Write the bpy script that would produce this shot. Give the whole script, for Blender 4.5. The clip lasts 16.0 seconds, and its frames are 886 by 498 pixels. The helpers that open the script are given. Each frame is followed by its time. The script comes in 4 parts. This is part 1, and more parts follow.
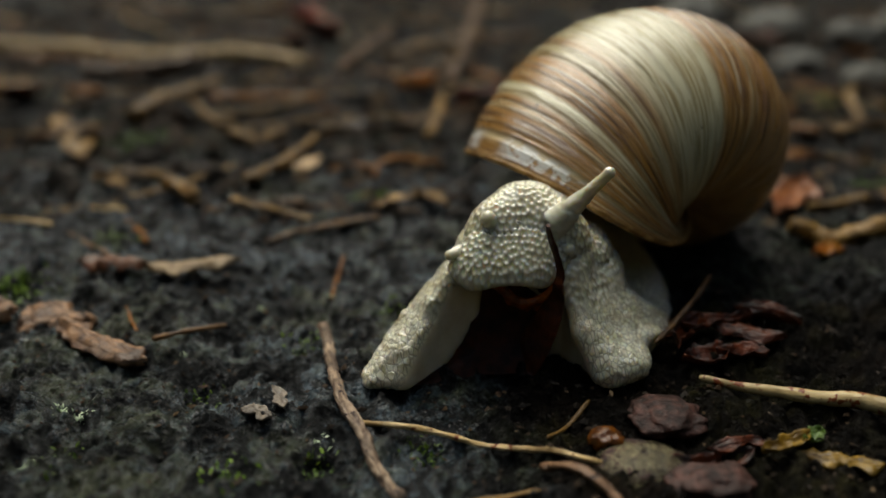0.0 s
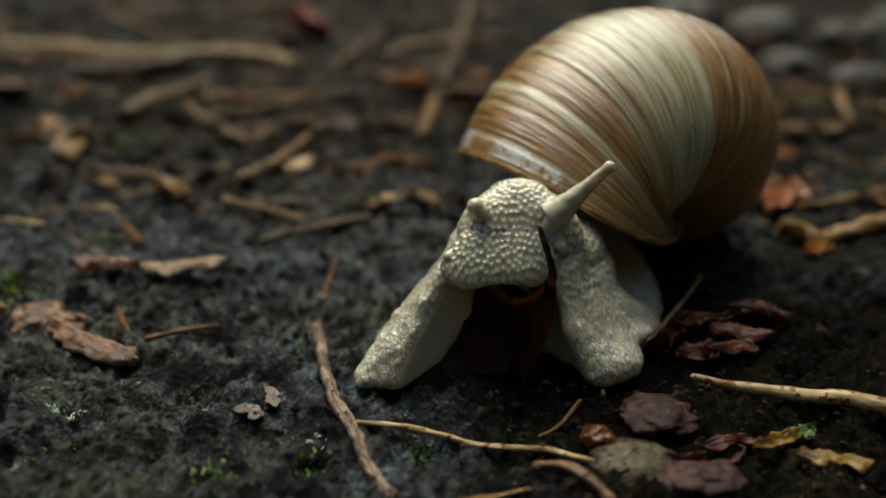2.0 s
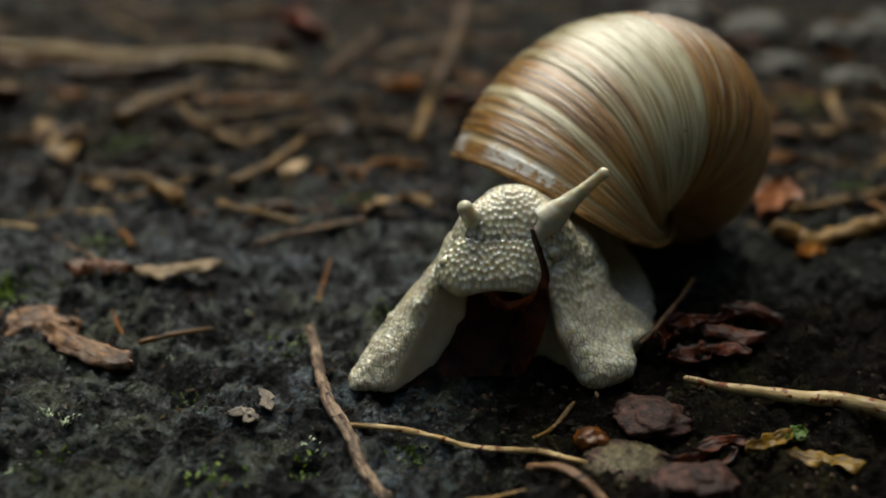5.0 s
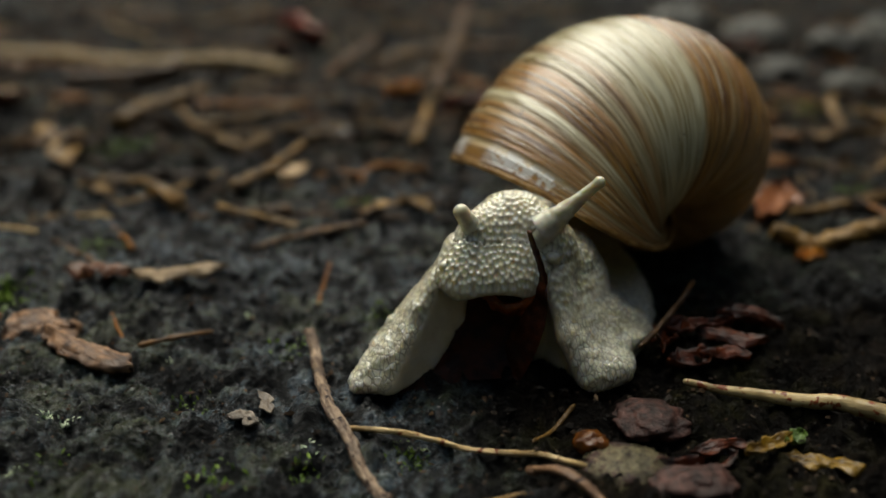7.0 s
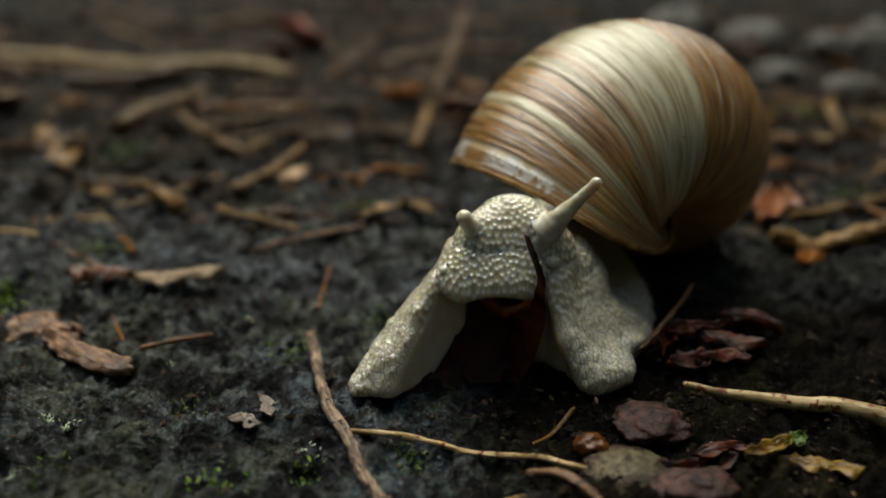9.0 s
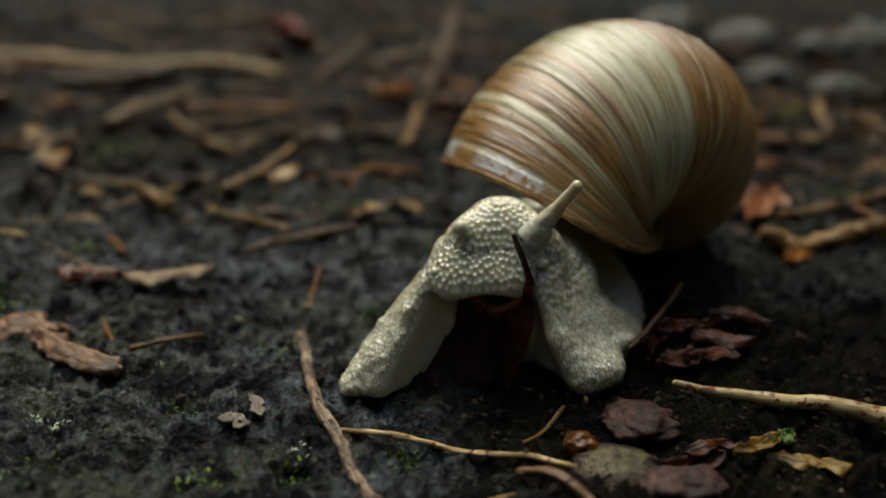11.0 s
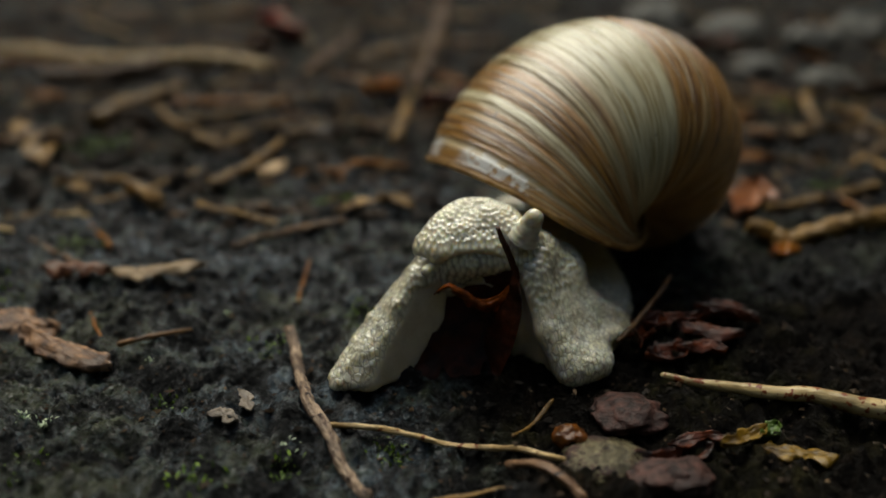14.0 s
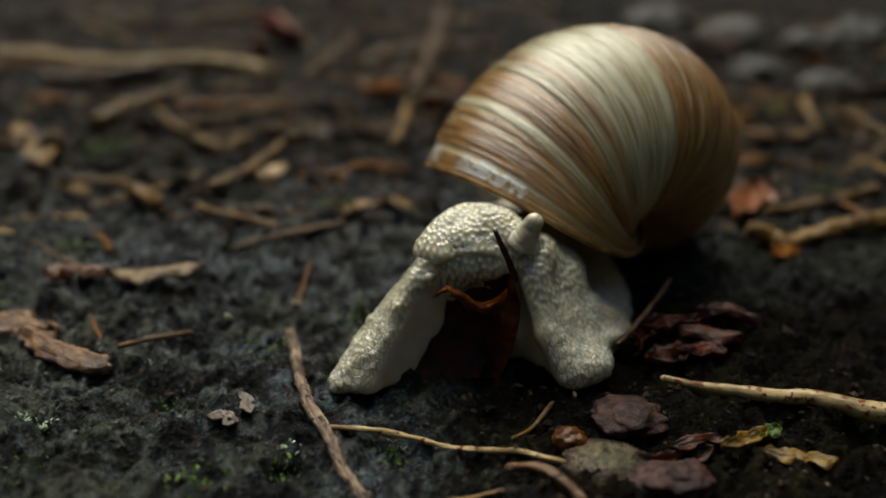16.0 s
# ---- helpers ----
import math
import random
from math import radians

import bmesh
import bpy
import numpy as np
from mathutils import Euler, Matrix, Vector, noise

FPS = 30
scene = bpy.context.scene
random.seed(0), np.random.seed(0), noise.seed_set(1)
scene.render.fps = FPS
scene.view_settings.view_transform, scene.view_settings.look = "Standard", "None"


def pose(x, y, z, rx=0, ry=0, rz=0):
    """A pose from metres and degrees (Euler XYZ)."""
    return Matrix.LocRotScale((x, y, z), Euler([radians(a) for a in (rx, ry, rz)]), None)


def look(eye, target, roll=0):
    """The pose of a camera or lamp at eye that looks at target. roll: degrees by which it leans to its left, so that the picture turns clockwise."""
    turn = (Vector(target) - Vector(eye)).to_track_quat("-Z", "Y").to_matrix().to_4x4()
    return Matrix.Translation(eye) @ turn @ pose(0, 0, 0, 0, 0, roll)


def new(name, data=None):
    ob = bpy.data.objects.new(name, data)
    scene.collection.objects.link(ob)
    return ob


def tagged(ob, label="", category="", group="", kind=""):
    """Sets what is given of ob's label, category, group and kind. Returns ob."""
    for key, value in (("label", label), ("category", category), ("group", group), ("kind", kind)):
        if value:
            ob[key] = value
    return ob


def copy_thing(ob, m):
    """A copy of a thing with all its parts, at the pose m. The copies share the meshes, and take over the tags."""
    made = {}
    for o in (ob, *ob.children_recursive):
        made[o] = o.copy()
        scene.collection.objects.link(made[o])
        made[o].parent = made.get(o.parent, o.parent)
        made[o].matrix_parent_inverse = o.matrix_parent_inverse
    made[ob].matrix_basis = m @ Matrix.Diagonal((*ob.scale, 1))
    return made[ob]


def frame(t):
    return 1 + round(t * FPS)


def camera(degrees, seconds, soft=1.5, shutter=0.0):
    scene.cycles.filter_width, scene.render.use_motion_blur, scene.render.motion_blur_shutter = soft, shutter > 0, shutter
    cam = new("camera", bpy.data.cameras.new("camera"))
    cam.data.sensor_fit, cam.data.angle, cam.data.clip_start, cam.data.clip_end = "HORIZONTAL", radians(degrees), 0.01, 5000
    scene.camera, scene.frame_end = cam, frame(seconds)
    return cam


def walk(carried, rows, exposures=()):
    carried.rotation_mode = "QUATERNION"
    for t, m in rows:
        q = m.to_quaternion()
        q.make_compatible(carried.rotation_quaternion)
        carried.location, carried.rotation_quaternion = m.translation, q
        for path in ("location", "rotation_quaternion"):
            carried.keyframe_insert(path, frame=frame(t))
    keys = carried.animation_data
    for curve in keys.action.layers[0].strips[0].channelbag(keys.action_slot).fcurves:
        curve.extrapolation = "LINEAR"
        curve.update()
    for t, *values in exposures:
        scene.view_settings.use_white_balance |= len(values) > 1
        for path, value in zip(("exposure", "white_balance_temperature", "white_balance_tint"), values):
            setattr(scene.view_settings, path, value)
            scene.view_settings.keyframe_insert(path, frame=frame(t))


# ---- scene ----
cam = camera(55.2, 16.0, soft=1.6)
cam.data.dof.use_dof = True
cam.data.dof.focus_distance = 0.087
cam.data.dof.aperture_fstop = 11.5
PATH = [
    (0.0, pose(-0.00000, -0.00000, 0.05110, 65.000, -0.000, 0.000)),
    (0.5, pose(0.00001, -0.00003, 0.05110, 65.007, -0.033, -0.117)),
    (1.0, pose(0.00002, -0.00013, 0.05113, 65.000, -0.091, -0.309)),
    (1.5, pose(-0.00001, -0.00018, 0.05120, 64.992, -0.136, -0.428)),
    (2.0, pose(-0.00001, -0.00016, 0.05111, 65.015, -0.155, -0.506)),
    (2.5, pose(0.00012, -0.00023, 0.05108, 65.005, -0.151, -0.559)),
    (3.0, pose(0.00013, -0.00032, 0.05127, 64.986, -0.151, -0.652)),
    (3.5, pose(0.00008, -0.00042, 0.05121, 65.116, -0.235, -0.824)),
    (4.0, pose(0.00005, -0.00045, 0.05125, 65.168, -0.223, -0.856)),
    (4.2, pose(0.00005, -0.00045, 0.05125, 65.175, -0.223, -0.870)),
    (6.3, pose(0.00010, -0.00054, 0.05124, 65.320, -0.218, -0.876)),
    (6.5, pose(0.00010, -0.00054, 0.05124, 65.340, -0.218, -0.873)),
    (7.0, pose(0.00008, -0.00061, 0.05118, 65.501, -0.234, -0.881)),
    (7.5, pose(0.00012, -0.00062, 0.05124, 65.507, -0.220, -0.872)),
    (8.0, pose(0.00003, -0.00072, 0.05121, 65.688, -0.257, -0.869)),
    (8.5, pose(-0.00002, -0.00076, 0.05131, 65.715, -0.281, -0.826)),
    (9.0, pose(0.00001, -0.00077, 0.05132, 65.675, -0.231, -0.910)),
    (9.2, pose(0.00001, -0.00078, 0.05132, 65.680, -0.235, -0.912)),
    (11.3, pose(0.00010, -0.00096, 0.05120, 65.740, -0.460, -1.790)),
    (11.5, pose(0.00011, -0.00097, 0.05119, 65.322, -0.483, -1.942)),
    (12.0, pose(0.00026, -0.00082, 0.05131, 65.085, -0.437, -1.926)),
    (12.5, pose(0.00024, -0.00093, 0.05133, 65.142, -0.505, -2.180)),
    (13.0, pose(0.00027, -0.00105, 0.05132, 65.344, -0.509, -2.170)),
    (13.5, pose(0.00023, -0.00103, 0.05135, 65.358, -0.510, -2.200)),
    (14.0, pose(0.00027, -0.00100, 0.05132, 65.301, -0.473, -2.190)),
    (14.5, pose(0.00024, -0.00101, 0.05133, 65.298, -0.487, -2.202)),
    (15.0, pose(0.00032, -0.00103, 0.05133, 65.291, -0.448, -2.184)),
    (15.5, pose(0.00022, -0.00105, 0.05133, 65.369, -0.522, -2.198)),
    (16.0, pose(0.00023, -0.00110, 0.05133, 65.503, -0.509, -2.185)),
]
walk(cam, PATH, [(0.0, 0.0, 6450, 4), (9.0, -0.02, 6450, 4), (12.0, -0.16, 6450, 4), (16.0, -0.17, 6450, 4)])

# ---- light: a grey sky, its low part cut by an added ring, the brightest part behind the snail ----
SUN_TURN, SUN_HEIGHT = radians(-12), radians(56)
world = bpy.data.worlds.new("sky")
scene.world = world
world.use_nodes = True
wn = world.node_tree.nodes
sky = wn.new("ShaderNodeTexSky")
sky.sky_type, sky.sun_disc = "NISHITA", False
sky.sun_elevation, sky.sun_rotation = SUN_HEIGHT, SUN_TURN
sky.dust_density, sky.ozone_density = 4.0, 0.6
wn["Background"].inputs["Strength"].default_value = 0.09
world.node_tree.links.new(sky.outputs[0], wn["Background"].inputs["Color"])
sun_data = bpy.data.lights.new("sun", "SUN")
sun_data.energy, sun_data.angle, sun_data.color = 3.15, radians(58), (1.0, 0.96, 0.86)
sun = new("sun", sun_data)
sun.matrix_world = look((math.sin(SUN_TURN) * math.cos(SUN_HEIGHT), math.cos(SUN_TURN) * math.cos(SUN_HEIGHT), math.sin(SUN_HEIGHT)), (0, 0, 0))

MM = 0.001
from mathutils.kdtree import KDTree


# ---- noise on arrays of points ----
def hashed(i, seed):
    i = i.astype(np.int64)
    n = i[..., 0] * 73856093 ^ i[..., 1] * 19349663 ^ i[..., 2] * 83492791 ^ (seed * 2654435761)
    n = (n ^ (n >> 13)) * 1274126177 & 0x7FFFFFFF
    n = (n ^ (n >> 15)) * 668265263 & 0x7FFFFFFF
    return (n & 0xFFFFF) / 0xFFFFF


def soft_noise(p, seed=0):
    """Smooth noise in -1..1 on an array of 3D points."""
    i = np.floor(p)
    w = p - i
    w = w * w * (3 - 2 * w)
    total = 0
    for dx in (0, 1):
        for dy in (0, 1):
            for dz in (0, 1):
                k = (w[..., 0] if dx else 1 - w[..., 0]) * (w[..., 1] if dy else 1 - w[..., 1]) * (w[..., 2] if dz else 1 - w[..., 2])
                total = total + k * hashed(i + (dx, dy, dz), seed)
    return total * 2 - 1


def layered(p, seed=0, layers=4, gain=0.5):
    total, k = 0, 1.0
    for n in range(layers):
        total, p, k = total + k * soft_noise(p, seed + n), p * 2.03 + 7.1, k * gain
    return total


def cells(p, seed=0):
    """Distances to the nearest and the second nearest of scattered points, one to a unit cell."""
    i = np.floor(p)
    one, two = np.full(p.shape[:-1], 9.0), np.full(p.shape[:-1], 9.0)
    for dx in (-1, 0, 1):
        for dy in (-1, 0, 1):
            for dz in (-1, 0, 1):
                c = i + (dx, dy, dz)
                s = c + 0.1 + 0.8 * np.stack([hashed(c, seed), hashed(c, seed + 11), hashed(c, seed + 23)], -1)
                d = np.sqrt(((p - s) ** 2).sum(-1))
                two = np.minimum(two, np.maximum(one, d))
                one = np.minimum(one, d)
    return one, two


# ---- meshes ----
def mesh(name, verts, faces, material, smooth=True, **fields):
    me = bpy.data.meshes.new(name)
    faces = np.asarray(faces)
    if faces.ndim == 2:
        n, k = faces.shape
        me.vertices.add(len(verts))
        me.vertices.foreach_set("co", np.asarray(verts, np.float32).ravel())
        me.loops.add(n * k)
        me.loops.foreach_set("vertex_index", faces.astype(np.int32).ravel())
        me.polygons.add(n)
        me.polygons.foreach_set("loop_start", np.arange(0, n * k, k, dtype=np.int32))
        me.polygons.foreach_set("use_smooth", np.full(n, smooth))
        me.update(calc_edges=True)
        me.validate()
    for key, values in fields.items():
        me.attributes.new(key, "FLOAT", "POINT").data.foreach_set("value", np.asarray(values, np.float32).ravel())
    me.materials.append(material)
    return me


def put(ob, parent, at=(0, 0, 0), label=""):
    ob.parent = parent
    ob.location = at
    return tagged(ob, label)


def grid_faces(rows, cols, wrap=False, start=0):
    i, j = np.meshgrid(np.arange(rows - 1), np.arange(cols if wrap else cols - 1), indexing="ij")
    a, b = i * cols + j, i * cols + (j + 1) % cols
    return start + np.stack([a, b, b + cols, a + cols], -1).reshape(-1, 4)


def skin_of(field, low, high, step):
    """Naive surface nets: verts and quads of the zero level of a field(points in mm)."""
    axes = [np.arange(a, b + step, step) for a, b in zip(low, high)]
    g = np.stack(np.meshgrid(*axes, indexing="ij"), -1)
    v = field(g)
    s = v < 0
    nx, ny, nz = (n - 1 for n in v.shape)
    total, count = np.zeros((nx, ny, nz, 3)), np.zeros((nx, ny, nz))
    corner = [(x, y, z) for x in (0, 1) for y in (0, 1) for z in (0, 1)]
    cut = lambda a, c: a[c[0]:c[0] + nx, c[1]:c[1] + ny, c[2]:c[2] + nz]
    for a in corner:
        for axis in range(3):
            if a[axis]:
                continue
            b = tuple(1 if n == axis else a[n] for n in range(3))
            va, vb = cut(v, a), cut(v, b)
            cross = cut(s, a) != cut(s, b)
            w = np.where(cross, va / np.where(cross, va - vb, 1), 0)[..., None]
            total += np.where(cross[..., None], cut(g, a) * (1 - w) + cut(g, b) * w, 0)
            count += cross
    live = count > 0
    index = np.full((nx, ny, nz), -1)
    index[live] = np.arange(live.sum())
    verts = total[live] / count[live][:, None]
    faces = []
    for axis in range(3):
        o, t = [n for n in range(3) if n != axis]
        lo, hi = [slice(None)] * 3, [slice(None)] * 3
        lo[axis], hi[axis] = slice(0, -1), slice(1, None)
        change = s[tuple(lo)] != s[tuple(hi)]
        inner = [slice(None)] * 3
        inner[o], inner[t] = slice(1, -1), slice(1, -1)
        at = np.argwhere(change[tuple(inner)])
        at[:, o] += 1
        at[:, t] += 1
        inside = s[tuple(at.T)]
        eo, et = np.eye(3, dtype=int)[o], np.eye(3, dtype=int)[t]
        quad = np.stack([index[tuple((at - d).T)] for d in (0 * eo, eo, eo + et, et)], -1)
        flip = inside if axis != 1 else ~inside
        quad[flip] = quad[flip][:, ::-1]
        faces.append(quad)
    faces = np.concatenate(faces)
    return verts, faces[(faces >= 0).all(1)]


def normals_of(verts, faces):
    a, b = verts[faces[:, 2]] - verts[faces[:, 0]], verts[faces[:, 3]] - verts[faces[:, 1]]
    n = np.cross(a, b)
    out = np.zeros_like(verts)
    for k in range(4):
        np.add.at(out, faces[:, k], n)
    return out / (np.linalg.norm(out, axis=1, keepdims=True) + 1e-12)


# ---- materials ----
def material(name, rough=0.5, **extra):
    m = bpy.data.materials.new(name)
    m.use_nodes = True
    nt = m.node_tree
    b = nt.nodes["Principled BSDF"]
    b.inputs["Roughness"].default_value = rough
    for key, value in extra.items():
        b.inputs[key.replace("_", " ")].default_value = value
    return m, nt, b


def node(nt, kind, **inputs):
    n = nt.nodes.new("ShaderNode" + kind)
    for key, value in inputs.items():
        socket = n.inputs[int(key[1:])] if key[0] == "i" and key[1:].isdigit() else n.inputs[key.replace("_", " ")]
        if isinstance(value, bpy.types.NodeSocket):
            nt.links.new(value, socket)
        else:
            socket.default_value = value
    return n


def ramp(nt, fac, *stops):
    n = nt.nodes.new("ShaderNodeValToRGB")
    e = n.color_ramp.elements
    while len(e) < len(stops):
        e.new(0.5)
    for s, (at, colour) in zip(e, stops):
        s.position, s.color = at, (*colour, 1) if len(colour) == 3 else colour
    nt.links.new(fac, n.inputs[0])
    return n.outputs[0]


def mixed(nt, fac, a, b, blend="MIX"):
    n = nt.nodes.new("ShaderNodeMix")
    n.data_type, n.blend_type = "RGBA", blend
    for value, socket in ((fac, n.inputs[0]), (a, n.inputs[6]), (b, n.inputs[7])):
        if isinstance(value, bpy.types.NodeSocket):
            nt.links.new(value, socket)
        else:
            socket.default_value = (*value, 1) if isinstance(value, tuple) and len(value) == 3 else value
    return n.outputs[2]


def place(nt, stretch=(1, 1, 1), kind="Object"):
    t = nt.nodes.new("ShaderNodeTexCoord")
    m = node(nt, "Mapping", Vector=t.outputs[kind])
    m.inputs["Scale"].default_value = stretch
    return m.outputs[0]


def speck(nt, vec, scale, detail=4.0, rough=0.6, distort=0.0):
    n = node(nt, "TexNoise", Vector=vec, Scale=scale, Detail=detail, Roughness=rough, Distortion=distort)
    return n.outputs[0]


def relief(nt, b, height, strength=0.5, depth=0.0002):
    n = node(nt, "Bump", Strength=strength, Distance=depth, Height=height)
    nt.links.new(n.outputs[0], b.inputs["Normal"])
    nt.links.new(n.outputs[0], b.inputs["Coat Normal"])
    return n


def litter(name, dark, light, rough=0.5, stretch=(1, 1, 1), size=900, coat=0.0, depth=0.0002, spots=None, sat=1.2, spot_from=0.62):
    """Dry or rotten plant stuff: fibres along x, blotches, a little tint from piece to piece."""
    m, nt, b = material(name, rough, Specular_IOR_Level=0.3)
    v = place(nt, stretch)
    fibre = speck(nt, v, size, 5)
    blotch = speck(nt, place(nt), 260, 3)
    colour = ramp(nt, fibre, (0.38, dark), (0.64, light))
    colour = mixed(nt, ramp(nt, blotch, (0.46, (0, 0, 0)), (0.66, (0.8, 0.8, 0.8))), colour, tuple(c * 0.45 for c in dark))
    if spots:
        colour = mixed(nt, ramp(nt, speck(nt, place(nt), 1100, 2), (spot_from, (0, 0, 0)), (spot_from + 0.05, (1, 1, 1))), colour, spots)
    tint = nt.nodes.new("ShaderNodeObjectInfo")
    hsv = node(nt, "HueSaturation", Color=colour, Saturation=sat)
    v2 = node(nt, "MapRange", Value=tint.outputs["Random"])
    v2.inputs["To Min"].default_value, v2.inputs["To Max"].default_value = 0.75, 1.3
    nt.links.new(v2.outputs[0], hsv.inputs["Value"])
    nt.links.new(hsv.outputs[0], b.inputs["Base Color"])
    b.inputs["Coat Weight"].default_value = coat
    b.inputs["Coat Roughness"].default_value = 0.2
    relief(nt, b, fibre, 0.9, depth * 2)
    return m


bark = litter("bark", (0.13, 0.072, 0.042), (0.72, 0.51, 0.33), 0.5, (0.22, 1, 1), 1500, 0.25, 0.0005, spots=(0.04, 0.014, 0.008), sat=1.0)
stone_grey = litter("stone_grey", (0.06, 0.057, 0.048), (0.20, 0.19, 0.165), 0.6, (1, 1, 1), 220, 0.0, 0.0008)
shell_lip = litter("shell_lip", (0.20, 0.11, 0.045), (0.48, 0.32, 0.16), 0.35, (1, 1, 1), 700, 0.4)
old_bark = litter("old_bark", (0.07, 0.04, 0.026), (0.36, 0.23, 0.15), 0.5, (0.3, 1, 1), 700, 0.25, 0.0005, spots=(0.03, 0.016, 0.01), sat=1.25)
straw = litter("straw", (0.36, 0.24, 0.11), (0.66, 0.52, 0.32), 0.45, (0.12, 1, 1), 1800, 0.1, spots=(0.14, 0.045, 0.02))
spotted_straw = litter("spotted_straw", (0.50, 0.36, 0.17), (0.70, 0.55, 0.30), 0.4, (0.3, 1, 1), 500, 0.4, spots=(0.20, 0.06, 0.025), sat=1.1, spot_from=0.56)
tan = litter("tan", (0.10, 0.058, 0.023), (0.36, 0.23, 0.10), 0.5, (0.3, 1, 1), 900, 0.15)
brown = litter("brown", (0.045, 0.025, 0.012), (0.20, 0.112, 0.052), 0.5, (0.25, 1, 1), 1100, 0.2)
russet = litter("russet", (0.10, 0.04, 0.014), (0.32, 0.155, 0.055), 0.5, (0.3, 1, 1), 1000, 0.1)
dark = litter("dark", (0.02, 0.013, 0.008), (0.09, 0.05, 0.025), 0.45, (0.3, 1, 1), 1000, 0.2)
rust_leaf = litter("rust_leaf", (0.05, 0.022, 0.012), (0.24, 0.11, 0.058), 0.4, (0.6, 1, 1), 700, 0.3)
tan_leaf = litter("tan_leaf", (0.28, 0.19, 0.11), (0.58, 0.44, 0.28), 0.5, (0.5, 1, 1), 900, 0.1, spots=(0.08, 0.05, 0.03))
grey_leaf = litter("grey_leaf", (0.09, 0.068, 0.048), (0.27, 0.215, 0.155), 0.5, (0.6, 1, 1), 700, 0.2, sat=1.0)
red_leaf = litter("red_leaf", (0.12, 0.016, 0.008), (0.36, 0.06, 0.025), 0.4, (0.6, 1, 1), 500, 0.3)
pink_leaf = litter("pink_leaf", (0.16, 0.06, 0.03), (0.46, 0.22, 0.12), 0.4, (0.6, 1, 1), 500, 0.2)
amber = litter("amber", (0.26, 0.10, 0.03), (0.60, 0.31, 0.11), 0.3, (0.6, 1, 1), 500, 0.5)
rot_leaf = litter("rot_leaf", (0.012, 0.004, 0.002), (0.15, 0.036, 0.012), 0.45, (0.5, 1, 1), 700, 0.15, 0.0003)
yellow_leaf = litter("yellow_leaf", (0.06, 0.035, 0.012), (0.30, 0.19, 0.05), 0.5, (0.5, 1, 1), 700, 0.3)
green_leaf = litter("green_leaf", (0.03, 0.055, 0.012), (0.14, 0.20, 0.06), 0.5, (0.5, 1, 1), 700, 0.3)
moss_green = litter("moss_green", (0.045, 0.085, 0.008), (0.17, 0.26, 0.03), 0.5, (1, 1, 1), 900, 0.2)
pale_lichen = litter("pale_lichen", (0.45, 0.55, 0.36), (0.75, 0.82, 0.62), 0.6, (1, 1, 1), 1600)
husk = litter("husk", (0.014, 0.006, 0.004), (0.085, 0.036, 0.026), 0.6, (1, 1, 1), 900, 0.05, 0.0003, sat=1.0)
chestnut = litter("chestnut", (0.05, 0.018, 0.006), (0.22, 0.085, 0.025), 0.35, (1, 1, 1), 500, 0.4)
fibre_grey = litter("fibre_grey", (0.08, 0.065, 0.032), (0.30, 0.25, 0.13), 0.5, (1, 1, 1), 900, 0.2, sat=1.0)
leaf_rim = litter("leaf_rim", (0.022, 0.006, 0.003), (0.085, 0.024, 0.011), 0.5, (1, 0.5, 1), 500, 0.15)
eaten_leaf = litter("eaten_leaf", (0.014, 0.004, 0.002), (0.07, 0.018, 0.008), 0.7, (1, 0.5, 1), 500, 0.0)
eaten_rim = litter("eaten_rim", (0.10, 0.020, 0.005), (0.55, 0.14, 0.022), 0.35, (1, 1, 1), 700, 0.4)


